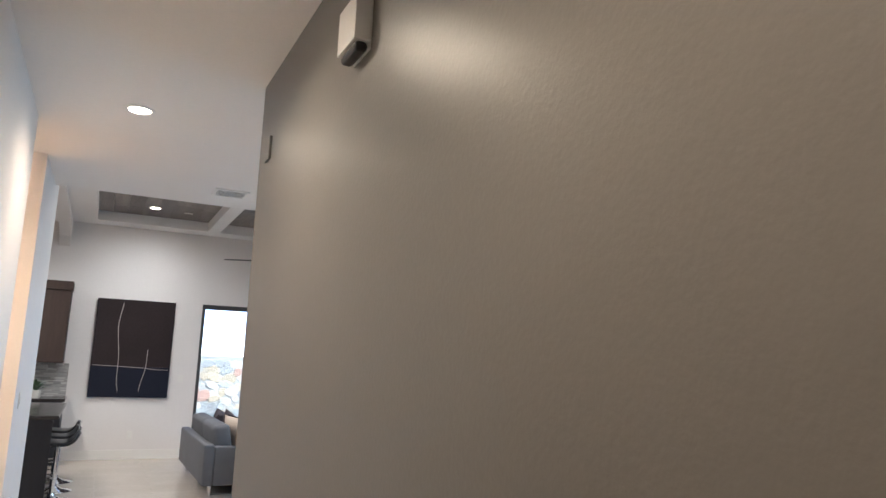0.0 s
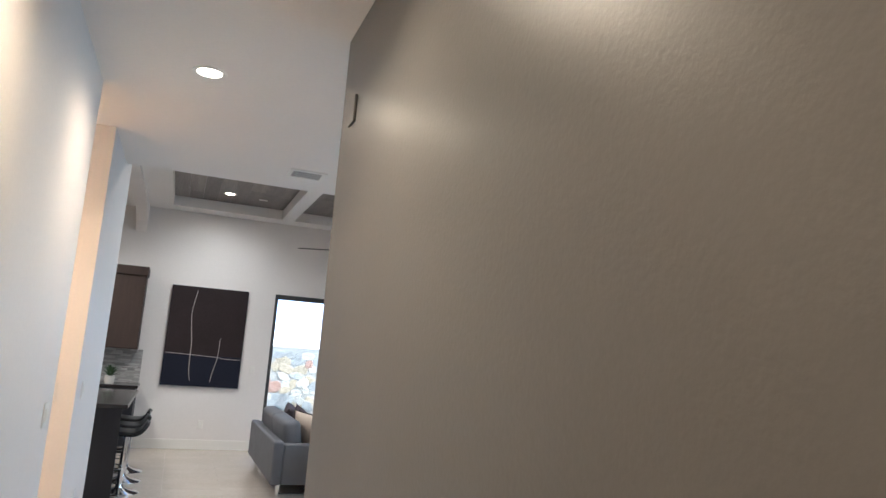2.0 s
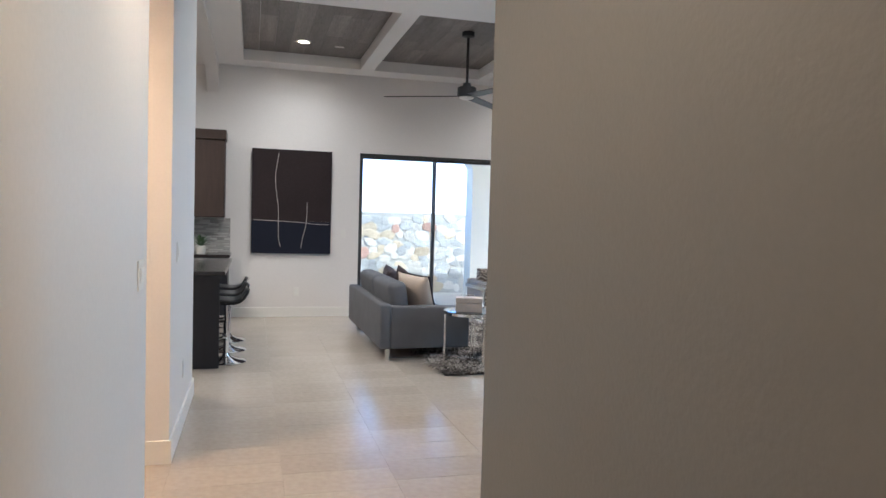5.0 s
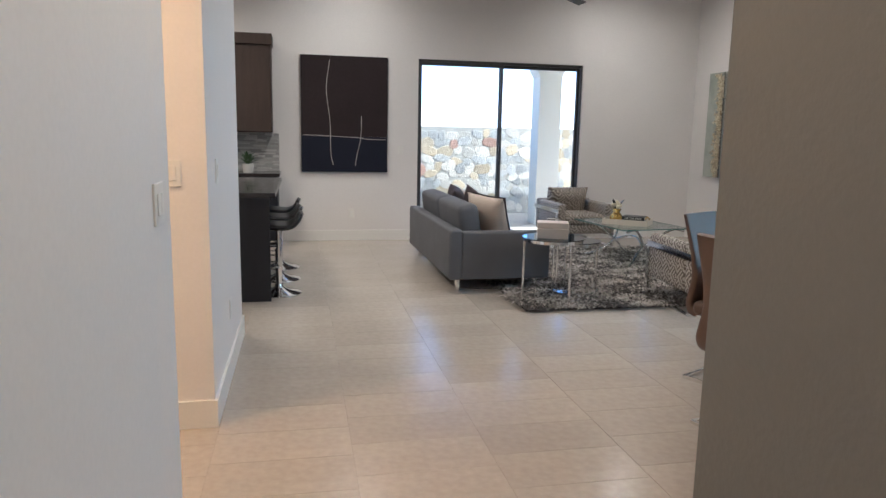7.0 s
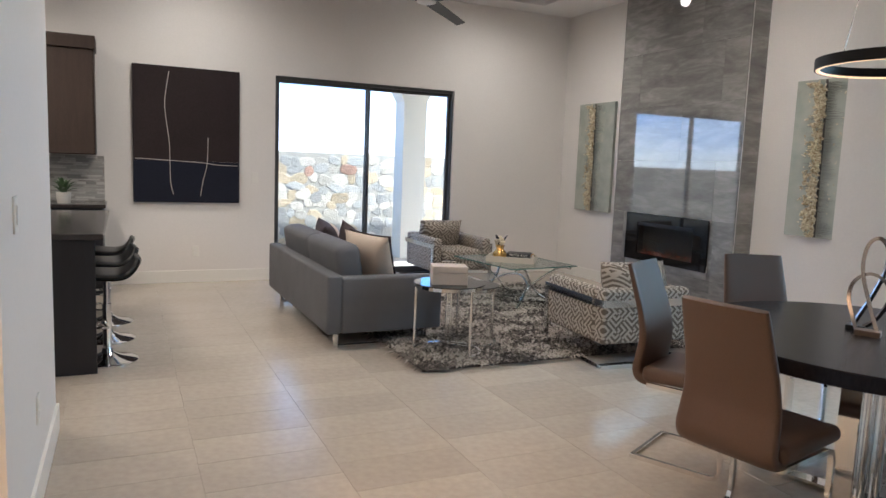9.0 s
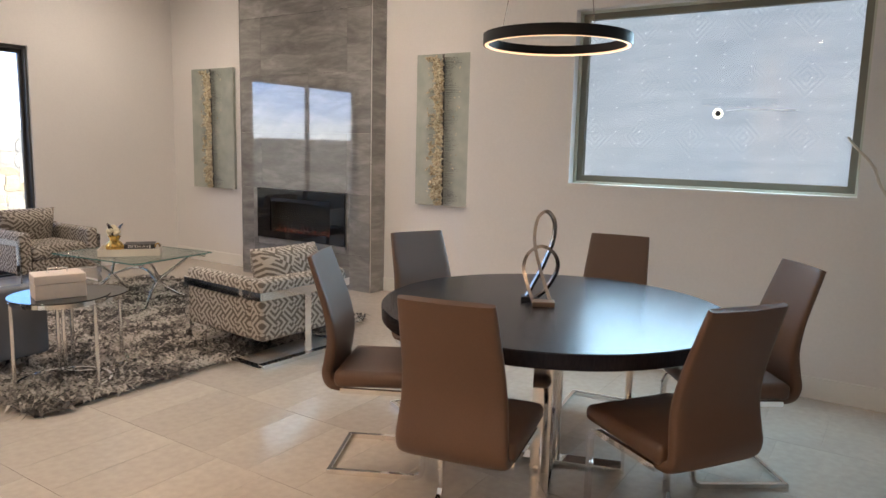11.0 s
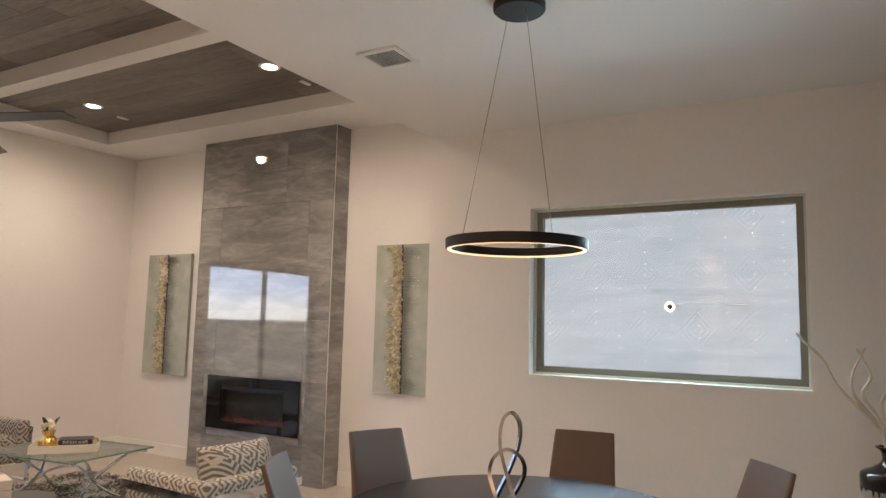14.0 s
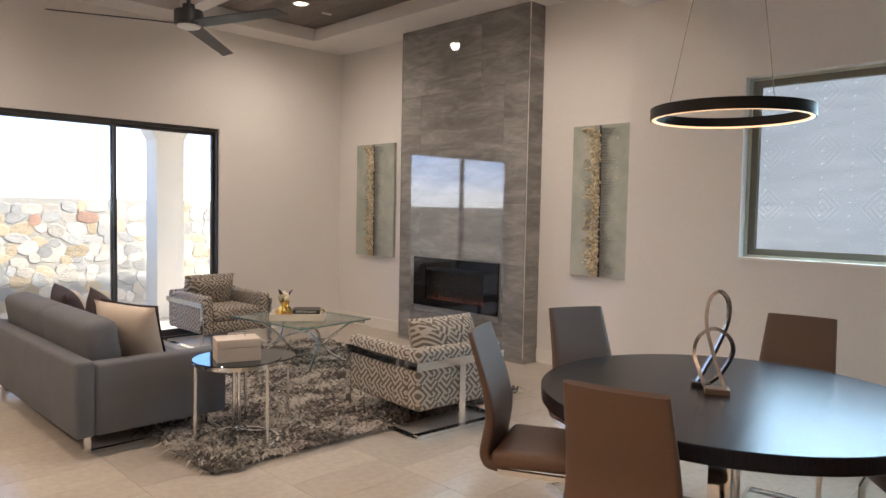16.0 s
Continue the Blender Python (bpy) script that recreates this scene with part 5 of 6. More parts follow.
# ---- pictures ----
def canvas_art(y0, y1, label):
    """A pale canvas with a gold relief; hangs on the east wall."""
    w = y1 - y0
    t = thing("canvas_art", pose(LIV_E, (y0 + y1) / 2, 1.6175), label, "wall art", "gold relief canvases")
    bm = bmesh.new()
    box(bm, -0.042, -w / 2, -0.70, -0.002, w / 2, 0.70, 0.003, 1)
    part("canvas", bm, CANVAS, t, "pale sage canvas")
    rng = random.Random(31)
    bm = bmesh.new()
    for i in range(50):
        zc, reach = -0.68 + 1.36 * (i + rng.random()) / 50, rng.choice((0.07, 0.09, 0.11, 0.15)) * rng.uniform(0.8, 1.2)
        for k in range(15):
            y = 0.015 + 0.012 * zc + reach * rng.random() ** 1.1
            z = max(-0.69, min(0.695, zc + rng.gauss(0, 0.014)))
            s = rng.uniform(0.006, 0.027)
            bmesh.ops.create_icosphere(bm, subdivisions=1, radius=s, matrix=Matrix.LocRotScale((-0.045 - rng.uniform(0, 0.022), y, z), Euler((rng.uniform(0, 3), rng.uniform(0, 3), rng.uniform(0, 3))), (0.35, 1.5, 0.8)))
    for i in range(46):
        s = rng.uniform(0.004, 0.010)
        bmesh.ops.create_icosphere(bm, subdivisions=1, radius=s, matrix=Matrix.LocRotScale((-0.044, rng.choice((rng.uniform(0.13, 0.2), rng.uniform(-0.17, -0.08))), rng.uniform(-0.67, 0.67)), Euler((rng.uniform(0, 3), 0, 0)), (0.4, 1.5, 0.8)))
    part("gold_relief", bm, GOLDLEAF, t, "rough gold leaf flakes")["kind"] = "stuff"
    bm = bmesh.new()
    sweep(bm, curve_points([(-0.0435, 0.024, 0.695), (-0.0435, 0.012, 0.3), (-0.0435, 0.008, -0.2), (-0.0435, 0.002, -0.695)], 8), rect(0.020, 0.003), up=(-1, 0, 0))
    for i in range(104):
        z = -0.68 + 1.36 * i / 104 + rng.uniform(-0.003, 0.003)
        ln = rng.uniform(0.09, 0.17) * (0.75 + 0.3 * math.sin(i * 0.33)) + 0.02
        sweep(bm, [(-0.0435, 0.015, z), (-0.0445, 0.015 - ln * 0.5, z + rng.uniform(-0.003, 0.003)), (-0.0435, 0.015 - ln, z + rng.uniform(-0.006, 0.006))], rect(0.0095, 0.002), radii=[1.2, 1, 0.4])
    for i in range(50):
        z = rng.uniform(-0.67, 0.67)
        ln = rng.uniform(0.03, 0.09)
        sweep(bm, [(-0.0435, 0.11, z), (-0.0435, 0.11 + ln, z + rng.uniform(-0.006, 0.006))], rect(0.005, 0.002), radii=[1, 0.3])
    part("stroke_field", bm, STROKE, t, "dark grey combed strokes")["kind"] = "stuff"
    return t


CANVAS = material("sage grey canvas", (0.50, 0.52, 0.46), 0.75, spread=0.12, scale=2.2, grain=8, second=(0.34, 0.37, 0.33), bump=0.15, bump_scale=150)
GOLDLEAF = material("rough gold leaf", (1.0, 0.95, 0.76), 0.3, 0.1, spread=0.25, scale=30, second=(0.34, 0.23, 0.09))
STROKE = material("charcoal paint strokes", (0.10, 0.092, 0.09), 0.7, spread=0.2)
canvas_art(11.08, 11.82, "sage canvas with a gold leaf column, beside the fireplace")
canvas_art(7.83, 8.47, "sage canvas with a gold leaf column, near the corner")

CHAR_TOP = material("aubergine painted canvas", (0.026, 0.018, 0.019), 0.75, spec=0.25, spread=0.15, scale=2, bump=0.15, bump_scale=120)
CHAR_LOW = material("midnight blue painted canvas", (0.010, 0.012, 0.024), 0.75, spec=0.25, spread=0.15, scale=2, bump=0.15, bump_scale=120)
CHALK = material("chalk white line", (0.55, 0.50, 0.46), 0.8, spread=0.1)
t = thing("abstract_canvas", pose(0.83, NORTH, 0.912), "large dark abstract canvas with thin white lines", "wall art")
AW, AH = 1.117, 1.481
bm = bmesh.new()
box(bm, -AW / 2, -0.042, 0.46, AW / 2, -0.002, AH, 0.002, 1)
part("upper_field", bm, CHAR_TOP, t, "dark aubergine upper field")
bm = bmesh.new()
box(bm, -AW / 2, -0.042, 0.0, AW / 2, -0.002, 0.459, 0.002, 1)
part("lower_field", bm, CHAR_LOW, t, "midnight blue lower field")
for ctl in ([(-0.19, 1.425), (-0.225, 1.20), (-0.235, 1.05), (-0.215, 0.85), (-0.19, 0.65), (-0.185, 0.42), (-0.18, 0.22), (-0.15, 0.09)],
            [(0.215, 0.73), (0.212, 0.55), (0.20, 0.40), (0.16, 0.24), (0.135, 0.08)],
            [(-0.535, 0.475), (-0.3, 0.468), (0.0, 0.455), (0.2, 0.445), (0.3, 0.43), (0.535, 0.425)]):
    bm = bmesh.new()
    sweep(bm, curve_points([(x, -0.0435, z) for x, z in ctl], 6), rect(0.0065, 0.003), up=(0, -1, 0))
    part("line", bm, CHALK, t, "thin chalk white line")

ABSTRACT = bpy.data.materials.new("abstract oil painting")
ABSTRACT.use_nodes = True
_nt = ABSTRACT.node_tree
_b = _nt.nodes["Principled BSDF"]
_b.inputs["Roughness"].default_value = 0.6
_tc, _mp = node(_nt, "ShaderNodeTexCoord"), node(_nt, "ShaderNodeMapping")
_mp.inputs["Scale"].default_value = (1.9, 1.0, 1.5)
_nt.links.new(_tc.outputs["Object"], _mp.inputs[0])
_n1 = node(_nt, "ShaderNodeTexNoise", Scale=1.5, Detail=8, Roughness=0.6, Distortion=0.1)
_nt.links.new(_mp.outputs[0], _n1.inputs[0])
_rp = node(_nt, "ShaderNodeValToRGB")
_cr = _rp.color_ramp
_cr.elements[0].position, _cr.elements[0].color = 0.37, (0.20, 0.22, 0.26, 1)
_cr.elements[1].position, _cr.elements[1].color = 0.72, (0.44, 0.34, 0.22, 1)
for _p, _c in ((0.425, (0.36, 0.38, 0.41, 1)), (0.455, (0.62, 0.58, 0.53, 1)), (0.53, (0.72, 0.69, 0.65, 1)), (0.58, (0.58, 0.50, 0.42, 1)), (0.63, (0.68, 0.64, 0.60, 1))):
    _cr.elements.new(_p).color = _c
_nt.links.new(_n1.outputs["Fac"], _rp.inputs[0])
_nt.links.new(_rp.outputs[0], _b.inputs["Base Color"])
_n2 = node(_nt, "ShaderNodeTexNoise", Scale=60.0, Detail=3)
_bp = node(_nt, "ShaderNodeBump", Strength=0.25, Distance=0.004)
_nt.links.new(_n2.outputs["Fac"], _bp.inputs["Height"])
_nt.links.new(_bp.outputs[0], _b.inputs["Normal"])
OAK = stretched(material("honey oak frame", (0.42, 0.26, 0.13), 0.45, spread=0.2, scale=4, grain=30), (10, 10, 0.8))
PX0, PX1, PZ0, PZ1 = 2.46, 4.21, 1.10, 2.13
t = thing("framed_painting", pose((PX0 + PX1) / 2, DINE_S, (PZ0 + PZ1) / 2), "abstract cream and blue-grey painting in an oak floater frame", "painting")
pw, ph = (PX1 - PX0) / 2, (PZ1 - PZ0) / 2
bm = bmesh.new()
for b in ((-pw, -ph, -pw + 0.007, ph), (pw - 0.007, -ph, pw, ph), (-pw + 0.007, -ph, pw - 0.007, -ph + 0.007), (-pw + 0.007, ph - 0.007, pw - 0.007, ph)):
    box(bm, b[0], 0.004, b[1], b[2], 0.056, b[3])
part("frame", bm, OAK, t, "honey oak frame")
bm = bmesh.new()
box(bm, -pw + 0.007, 0.003, -ph + 0.007, pw - 0.007, 0.012, ph - 0.007)
part("backing", bm, BLACK, t)
bm = bmesh.new()
box(bm, -pw + 0.022, 0.013, -ph + 0.022, pw - 0.022, 0.045, ph - 0.022, 0.003, 1)
part("canvas", bm, ABSTRACT, t, "abstract canvas in cream, ochre and blue-grey")

# ---- floor vases ----
GLAZE = material("dark bronze glaze", (0.03, 0.022, 0.018), 0.09, 0.25, spread=0.3, scale=6)
STONEWARE = material("speckled stoneware", (0.28, 0.245, 0.205), 0.6, spread=0.12, scale=5, grain=90, bump=0.15, bump_scale=120)
BRANCH = material("bleached branch", (0.62, 0.55, 0.46), 0.8, spread=0.12, scale=12, bump=0.3, bump_scale=80)


def floor_vase(x, y, h, r, label):
    t = thing("floor_vase", pose(x, y, 0), label, "vase", "floor vases")
    split = h - 1.42 * r
    bm = bmesh.new()
    lathe(bm, [(0, 0), (0.58 * r, 0), (0.62 * r, 0.01), (0.74 * r, 0.25 * split), (0.92 * r, 0.68 * split), (0.975 * r, split)], 48)
    part("body", bm, STONEWARE, t, "matt speckled lower body", True)
    bm = bmesh.new()
    prof = [(0.975, -0.005), (1.0, 0.06), (1.005, 0.40), (0.97, 0.50), (0.86, 0.57), (0.62, 0.68), (0.40, 0.82), (0.31, 0.93), (0.29, 1.05), (0.32, 1.20), (0.40, 1.32), (0.49, 1.37), (0.49, 1.42), (0.42, 1.42), (0.28, 1.25), (0.24, 1.0), (0, 0.8)]
    lathe(bm, [(a * r, split + b * r) for a, b in prof], 48)
    part("glazed_shoulder", bm, GLAZE, t, "glossy dark glazed shoulder and neck", True)
    rng = random.Random(int(h * 100))
    bm = bmesh.new()
    for i in range(26):
        a = 2 * math.pi * i / 26 + rng.uniform(-0.08, 0.08)
        ln = rng.uniform(0.01, 0.035) * h
        c, s = math.cos(a), math.sin(a)
        sweep(bm, [(0.985 * r * c, 0.985 * r * s, split + 0.004), (0.977 * r * c, 0.977 * r * s, split - ln * 0.6), (0.968 * r * c, 0.968 * r * s, split - ln)], rect(0.012, 0.006), radii=[1, 0.8, 0.2], up=(c, s, 0))
    part("glaze_drips", bm, GLAZE, t, "dark glaze drips")["kind"] = "stuff"
    return t


floor_vase(4.42, 4.345, 0.745, 0.172, "stoneware floor vase with a dark glazed shoulder")
floor_vase(4.72, 4.375, 0.985, 0.152, "taller stoneware floor vase holding pale branches")
t = thing("branch_bundle", pose(4.72, 4.375, 0.85), "bleached curly branches standing in the tall vase", "branches")
for ctl, rad in ([[(0, 0, 0), (0.0, 0.02, 0.16), (0.0, 0.10, 0.28), (0.0, 0.24, 0.44), (0.0, 0.30, 0.57), (0.0, 0.40, 0.68), (0.0, 0.43, 0.72)], 0.009],
                 [[(0, 0.01, 0), (0, 0.03, 0.2), (0, 0.06, 0.29), (0.01, 0.12, 0.40), (0.01, 0.08, 0.50), (0, 0.14, 0.645)], 0.010],
                 [[(0, 0.01, 0), (0.01, 0.04, 0.22), (0, 0.155, 0.38), (0, 0.165, 0.50), (0, 0.10, 0.645)], 0.009],
                 [[(0, 0, 0), (0, 0.02, 0.2), (0, 0.035, 0.36), (0, -0.02, 0.46), (0, 0.0, 0.55), (0, 0.0, 0.70)], 0.010],
                 [[(0.01, 0, 0), (0, -0.02, 0.2), (0, -0.06, 0.34), (0.01, -0.035, 0.46), (0, -0.095, 0.55), (0, -0.06, 0.63), (0, -0.13, 0.74), (0, -0.21, 0.765)], 0.013],
                 [[(-0.01, -0.01, 0), (0.01, -0.03, 0.2), (0.01, -0.03, 0.34), (-0.01, -0.075, 0.46), (0.01, -0.05, 0.55), (-0.01, -0.10, 0.64), (0, -0.15, 0.73)], 0.011]):
    bm = bmesh.new()
    pts = curve_points(ctl, 7)
    sweep(bm, pts, circle(rad, 9), radii=[1.25 - 0.6 * i / (len(pts) - 1) + 0.08 * math.sin(i * 1.7) for i in range(len(pts))])
    part("branch", bm, BRANCH, t, smooth=True)

# ---- kitchen ----
CAB = stretched(material("espresso cabinet wood", (0.013, 0.014, 0.020), 0.45, spread=0.2, scale=3, grain=40), (9, 9, 0.7))
COUNTER = material("dark brown granite", (0.035, 0.03, 0.03), 0.14, spread=0.35, scale=30, grain=160)
CABU = stretched(material("brown wall cabinet wood", (0.042, 0.026, 0.020), 0.5, spread=0.25, scale=3, grain=40), (9, 9, 0.7))
isl = thing("kitchen_island", pose(-0.645, 8.816, 0), "dark espresso kitchen island with a granite top", "island")
IL = 2.0
bm = bmesh.new()
box(bm, -0.60, 0.02, 0.0, 0.28, IL, 0.875)
part("body", bm, CAB, isl)
bm = bmesh.new()
box(bm, -0.62, 0.0, 0.0, 0.65, 0.02, 0.875, 0.002, 1)
part("end_panel", bm, CAB, isl, "flat espresso end panel")
bm = bmesh.new()
box(bm, -0.66, -0.03, 0.877, 0.70, IL + 0.04, 0.915, 0.006, 2)
tagged(part("island_worktop", bm, COUNTER), "dark polished granite island worktop", "worktop").matrix_world = pose(-0.645, 8.816, 0)
base = thing("base_cabinet", pose(-0.05, NORTH, 0), "espresso base cabinet under the dark worktop", "cabinet")
bm = bmesh.new()
box(bm, -2.6, -0.60, 0.09, 0.03, -0.003, 0.875)
part("body", bm, CAB, base)
bm = bmesh.new()
box(bm, -2.6, -0.54, 0.0, 0.02, -0.003, 0.089)
part("toe_kick", bm, BLACK, base)
for i in range(4):
    bm = bmesh.new()
    box(bm, -2.58 + i * 0.65, -0.622, 0.11, -1.95 + i * 0.65, -0.602, 0.86, 0.003, 1)
    d = part("door", bm, CAB, base)
    bm = bmesh.new()
    rod(bm, (-2.0 + i * 0.65, -0.64, 0.6), (-2.0 + i * 0.65, -0.64, 0.78), 0.006, 8)
    part("handle", bm, CHROME, d, "steel bar handle")
bm = bmesh.new()
box(bm, -2.6, -0.635, 0.877, 0.06, -0.003, 0.915, 0.005, 2)
tagged(part("worktop", bm, COUNTER), "dark polished granite worktop along the wall", "worktop").matrix_world = pose(-0.05, NORTH, 0)
up = thing("wall_cabinet", pose(-0.05, NORTH, 0), "tall espresso wall cabinet with a flat cornice", "cabinet")
bm = bmesh.new()
box(bm, -1.7, -0.36, 1.405, -0.03, -0.003, 2.45)
part("body", bm, CABU, up)
bm = bmesh.new()
box(bm, -1.72, -0.40, 2.45, -0.015, -0.003, 2.58, 0.004, 1)
part("cornice", bm, CABU, up)
for i in range(4):
    bm = bmesh.new()
    box(bm, -1.69 + i * 0.415, -0.382, 1.41, -1.285 + i * 0.415, -0.362, 2.445, 0.003, 1)
    part("door", bm, CABU, up)
MOSAIC = material("grey linear stone mosaic", (0.50, 0.49, 0.47), 0.35, spread=0.1, scale=5, grain=40)
_nt = MOSAIC.node_tree
_geo, _hsv, _mr = node(_nt, "ShaderNodeNewGeometry"), node(_nt, "ShaderNodeHueSaturation"), node(_nt, "ShaderNodeMapRange", To_Min=0.6, To_Max=1.25)
_b = _nt.nodes["Principled BSDF"]
_old = _b.inputs["Base Color"].links[0].from_socket
_nt.links.new(_geo.outputs["Random Per Island"], _mr.inputs[0])
_nt.links.new(_mr.outputs[0], _hsv.inputs["Value"])
_nt.links.new(_old, _hsv.inputs["Color"])
_nt.links.new(_hsv.outputs[0], _b.inputs["Base Color"])
bm = bmesh.new()
box(bm, -2.6, NORTH - 0.006, 0.916, -0.01, NORTH - 0.001, 1.394)
bs = setting("backsplash", bm, GROUT, "grey linear stone mosaic backsplash", "backsplash")
rng = random.Random(3)
bm = bmesh.new()
z = 0.918
while z < 1.375:
    h = rng.choice((0.014, 0.022, 0.03))
    x = -1.5
    while x < -0.02:
        w = rng.uniform(0.08, 0.24)
        box(bm, x, NORTH - 0.012 - rng.uniform(0, 0.004), z, min(x + w, -0.01) - 0.002, NORTH - 0.006, min(z + h, 1.393) - 0.002)
        x += w
    z += h
part("mosaic_strips", bm, MOSAIC, bs)["kind"] = "stuff"

POT = material("white ceramic pot", (0.72, 0.70, 0.66), 0.35, spread=0.03)
LEAF = material("succulent green leaf", (0.055, 0.10, 0.045), 0.5, spread=0.3, scale=10)
t = thing("potted_plant", pose(-0.37, 11.80, 0.915), "small green succulent in a white pot", "plant")
bm = bmesh.new()
lathe(bm, [(0, 0), (0.055, 0), (0.06, 0.01), (0.068, 0.11), (0.06, 0.11), (0.055, 0.095), (0, 0.095)], 28)
part("pot", bm, POT, t, smooth=True)
rng = random.Random(9)
for i in range(16):
    a, up_ = i * 2.4, 0.02 + 0.09 * (i / 16)
    ln = 0.13 - 0.05 * (i / 16)
    bm = bmesh.new()
    c, s = math.cos(a), math.sin(a)
    sweep(bm, curve_points([(0.01 * c, 0.01 * s, 0.10), (0.5 * ln * c, 0.5 * ln * s, 0.12 + up_), (ln * c, ln * s, 0.125 + up_ * 1.3)], 4), rect(0.03, 0.006), radii=[0.5, 0.8, 1, 1.1, 1, 0.9, 0.7, 0.4, 0.1])
    part("leaf", bm, LEAF, t)

VINYLB = material("black stool vinyl", (0.012, 0.012, 0.013), 0.3, spread=0.1)


def bar_stool(x, y, turn):
    t = thing("bar_stool", pose(x, y, 0, 0, 0, turn), "black bar stool with low back on a chrome pedestal", "stool", "bar stools at the island")
    bm = bmesh.new()
    lathe(bm, [(0, 0), (0.195, 0), (0.195, 0.008), (0.17, 0.018), (0.09, 0.035), (0.04, 0.06), (0.032, 0.09), (0, 0.09)], 44)
    part("base", bm, CHROME, t, smooth=True)
    bm = bmesh.new()
    rod(bm, (0, 0, 0.08), (0, 0, 0.40), 0.028, 20)
    rod(bm, (0, 0, 0.40), (0, 0, 0.59), 0.019, 16)
    part("column", bm, CHROME, t, smooth=True)
    bm = bmesh.new()
    sweep(bm, [(-0.03, 0, 0.27)] + [(-0.16 * math.cos(radians(a)) - 0.02, 0.13 * math.sin(radians(a)), 0.26) for a in range(-100, 101, 20)], circle(0.009, 8))
    part("footrest", bm, CHROME, t, smooth=True)
    prof = curve_points([(-0.19, 0.63), (-0.1, 0.62), (0.05, 0.61), (0.12, 0.625), (0.165, 0.665), (0.195, 0.725)], 5)
    for name, mat, off, th in (("shell", CHROME, -0.022, 0.006), ("seat_pad", VINYLB, 0.0, 0.02)):
        bm = bmesh.new()
        rows = []
        n = len(prof)
        for i, p in enumerate(prof):
            a, b = prof[max(i - 1, 0)], prof[min(i + 1, n - 1)]
            d = Vector((b[0] - a[0], b[1] - a[1])).normalized()
            nx, nz = -d.y, d.x
            hw_ = 0.20 - 0.05 * max(0, (i / (n - 1) - 0.6) / 0.4) ** 2
            ring = []
            for s in range(16):
                ang = 2 * math.pi * s / 16
                u = hw_ * abs(math.cos(ang)) ** 0.4 * (1 if math.cos(ang) >= 0 else -1)
                w = off + th * abs(math.sin(ang)) ** 0.6 * (1 if math.sin(ang) >= 0 else -1)
                ring.append(bm.verts.new((p[0] + nx * w, u, p[1] + nz * w)))
            rows.append(ring)
        for p, q in zip(rows, rows[1:]):
            for s in range(16):
                bm.faces.new((p[s], p[(s + 1) % 16], q[(s + 1) % 16], q[s]))
        bm.faces.new(rows[0])
        bm.faces.new(rows[-1])
        part(name, bm, mat, t, "chrome seat shell" if name == "shell" else "black padded seat", True, 60)
    return t


bar_stool(0.06, 9.12, 0)
bar_stool(0.05, 9.73, 4)
bar_stool(0.04, 10.34, -3)


# ---- wall plates and fittings ----
def wall_plate(m, w, h, label, rockers=1, screen=False):
    """A plate whose face looks along its own -y."""
    t = thing("switch_plate" if rockers else "wall_socket", m, label, "switch" if rockers else "socket")
    bm = bmesh.new()
    box(bm, -w / 2, -0.008, -h / 2, w / 2, 0, h / 2, 0.003, 2)
    part("plate", bm, TRIM, t)
    for i in range(max(rockers, 1)):
        bm = bmesh.new()
        x = (i - (max(rockers, 1) - 1) / 2) * 0.045
        if rockers:
            box(bm, x - 0.016, -0.013, -0.033, x + 0.016, -0.008, 0.033, 0.002, 1)
            part("rocker", bm, TRIM, t)
        else:
            box(bm, -0.017, -0.011, 0.006, 0.017, -0.008, 0.034, 0.002, 1)
            box(bm, -0.017, -0.011, -0.034, 0.017, -0.008, -0.006, 0.002, 1)
            part("outlet", bm, CAN_RIM, t)
    return t


wall_plate(pose(HALL_W, 5.12, 1.19, 0, 0, 90), 0.125, 0.125, "white double light switch on the hall wall", 2)
wall_plate(pose(HALL_W, 6.60, 1.21, 0, 0, 90), 0.08, 0.125, "white light switch on the pier wall", 1)
wall_plate(pose(-0.305, SIDE_N, 1.215, 0, 0, 0), 0.075, 0.12, "white light switch in the side hall", 1)
wall_plate(pose(HALL_W, 7.06, 0.384, 0, 0, 90), 0.075, 0.12, "white wall socket near the floor", 0)
wall_plate(pose(0.91, NORTH, 0.355, 0, 0, 0), 0.075, 0.12, "white wall socket below the canvas", 0)
wall_plate(pose(1.57, NORTH, 1.21, 0, 0, 0), 0.075, 0.12, "white light switch beside the sliding door", 1)
wall_plate(pose(LIV_E, 8.70, 0.36, 0, 0, -90), 0.075, 0.12, "white wall socket beside the fireplace", 0)
bm = bmesh.new()
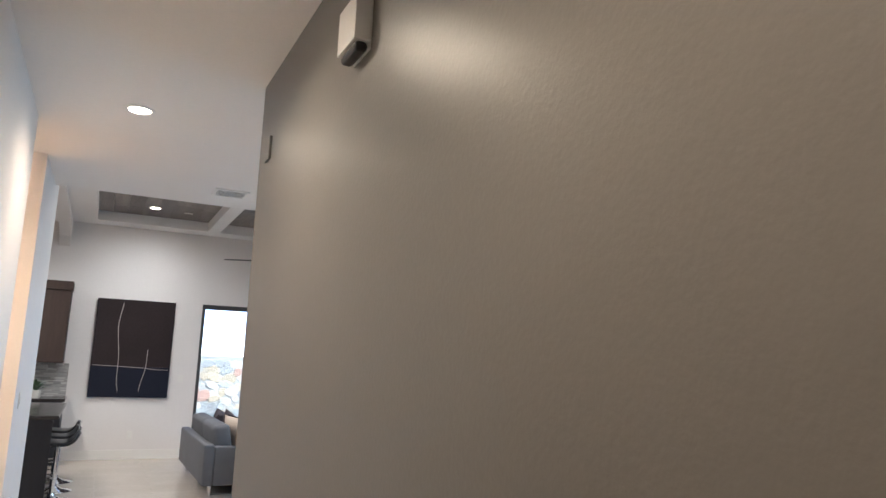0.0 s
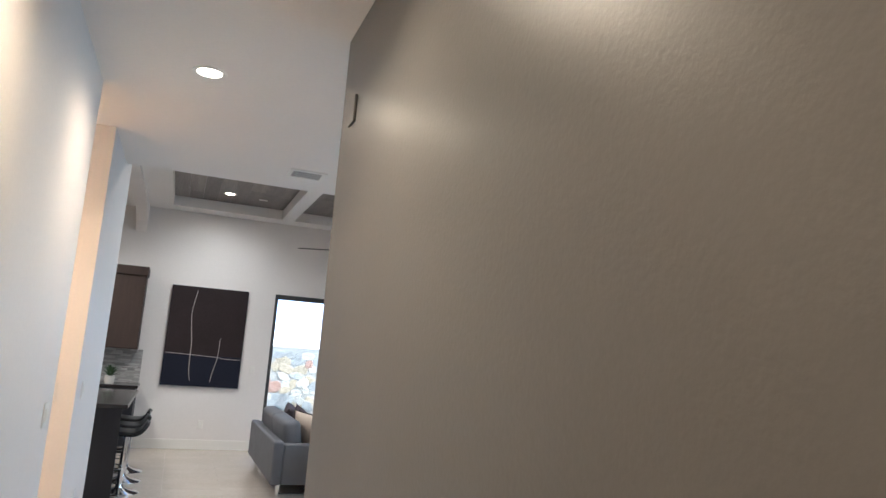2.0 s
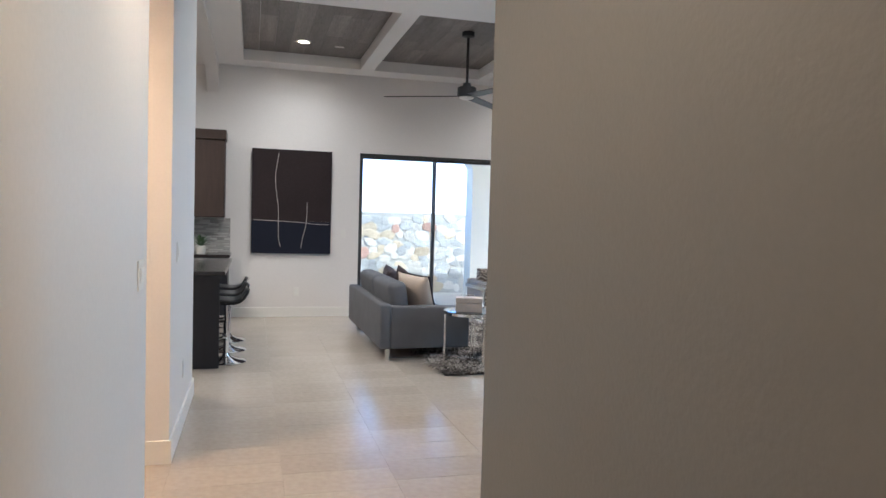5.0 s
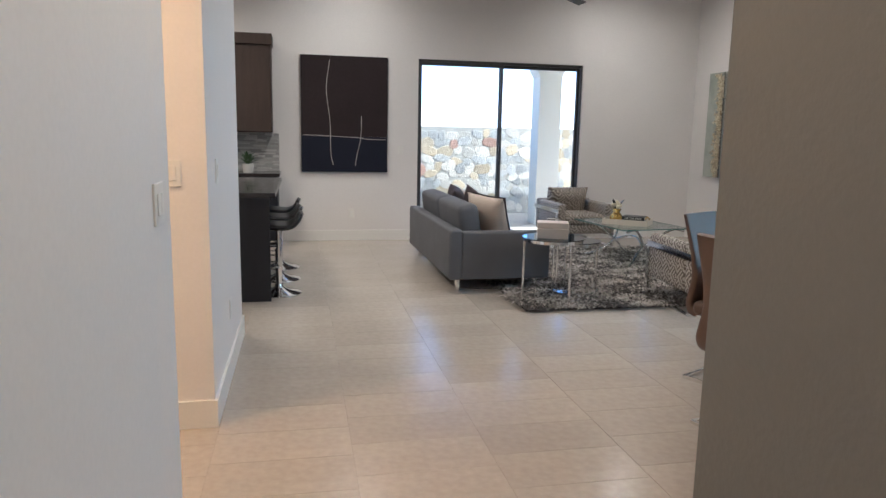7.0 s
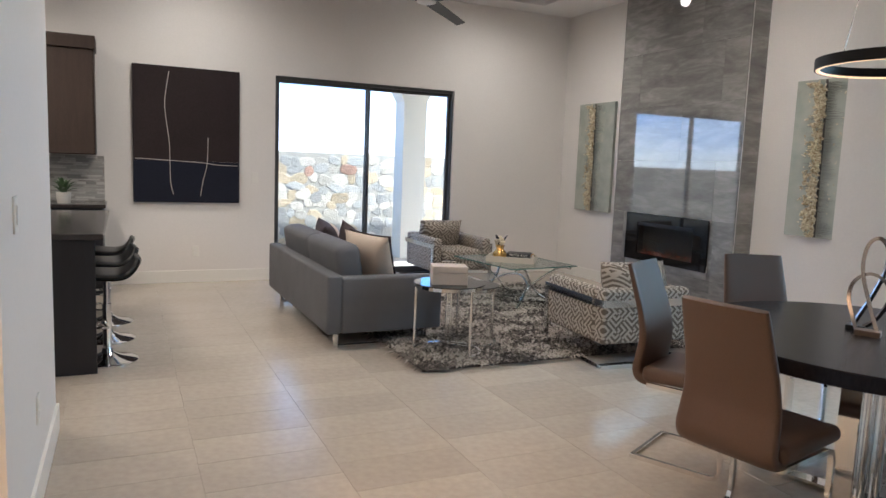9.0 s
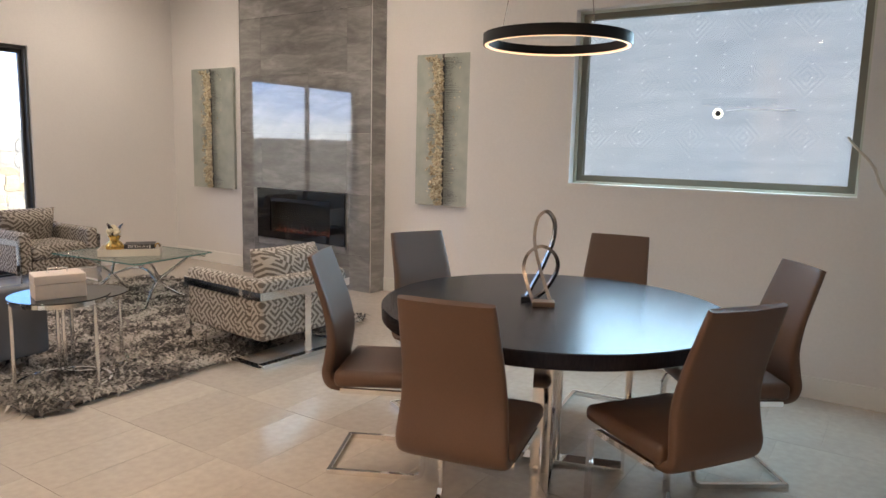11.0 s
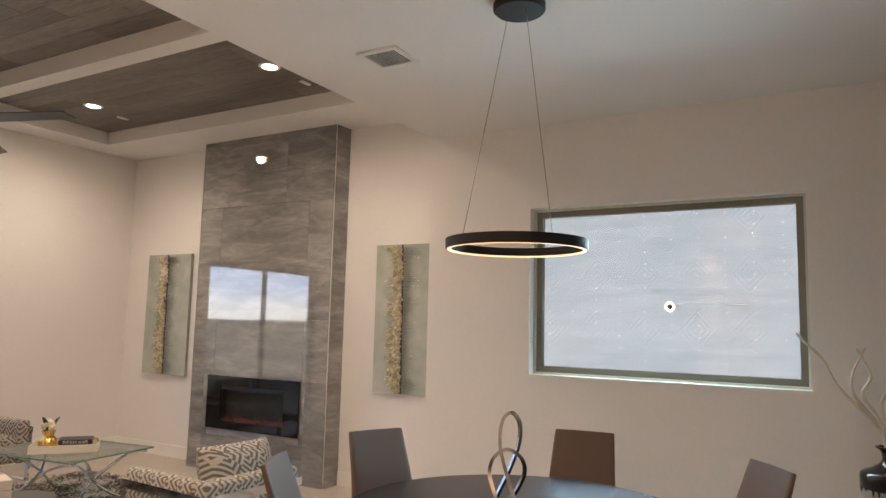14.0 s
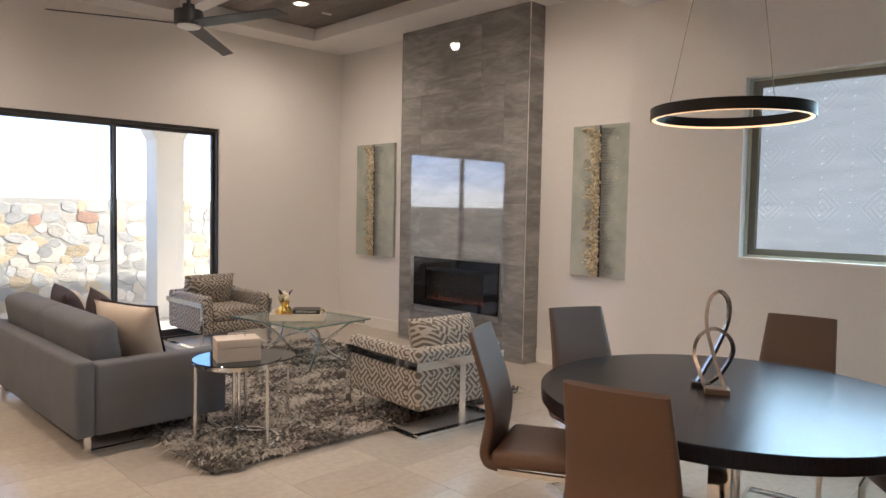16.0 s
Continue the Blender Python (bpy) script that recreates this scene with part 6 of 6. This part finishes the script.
box(bm, -0.012, -0.05, -0.06, 0, 0.05, 0.06, 0.003, 1)
ob = part("sensor_plate", bm, TAUPE)
ob.matrix_world = pose(HALL_E, 3.85, 2.635)
tagged(ob, "slim taupe painted plate high on the accent wall", "wall plate")

CHIME = material("white plastic housing", (0.78, 0.78, 0.78), 0.35, spread=0.02)
t = thing("door_chime", pose(HALL_E, 2.455, 2.56), "white plastic door chime box high on the wall", "door chime")
bm = bmesh.new()
box(bm, -0.06, -0.088, 0.035, -0.006, 0.088, 0.19, 0.003, 2)
part("cover", bm, CHIME, t)
bm = bmesh.new()
box(bm, -0.052, -0.078, 0.004, -0.008, 0.078, 0.036, 0.014, 3)
part("grille", bm, BLACK, t, "dark lower grille")
bm = bmesh.new()
box(bm, -0.006, -0.08, 0.012, 0, 0.08, 0.196)
part("back_plate", bm, CHIME, t)

# ---- floor tiles ----
TW, TD, GAP = 0.61, 0.305, 0.0022
rng = random.Random(17)
bm = bmesh.new()
box(bm, 0, 0, -0.008, TW - GAP, TD - GAP, 0.0)
tile_mesh = bpy.data.meshes.new("tile")
bm.to_mesh(tile_mesh)
bm.free()
tile_mesh.materials.append(TILE)
rest = bmesh.new()
for i in range(-10, 10):
    x = 1.085 + i * TW
    shift = (0.10, 0.20, 0.0)[i % 3]
    for j in range(-31, 22):
        y = 5.965 + shift + j * TD
        if y + TD < SOUTH or y > NORTH or x > LIV_E or (x > DINE_E and y < STEP) or (x > HALL_E and y + TD < DINE_S):
            continue
        if (x + TW < HALL_W and (y < SIDE_S - TD or y > SIDE_N) and not (y > HALL_END)) or x + TW < -2.6:
            continue
        xe, ye = min(x + TW, LIV_E), min(y + TD, NORTH)
        whole = xe == x + TW and ye == y + TD
        if whole and -0.6 < x < 3.6 and 3.9 < y < 9.3:
            ob = new("tile", tile_mesh)
            ob.parent = floor
            ob.location = (x, y, 0)
        else:
            box(rest, x, y, -0.008, xe - GAP, ye - GAP, 0.0)
part("outer_tiles", rest, TILE, floor)["kind"] = "stuff"
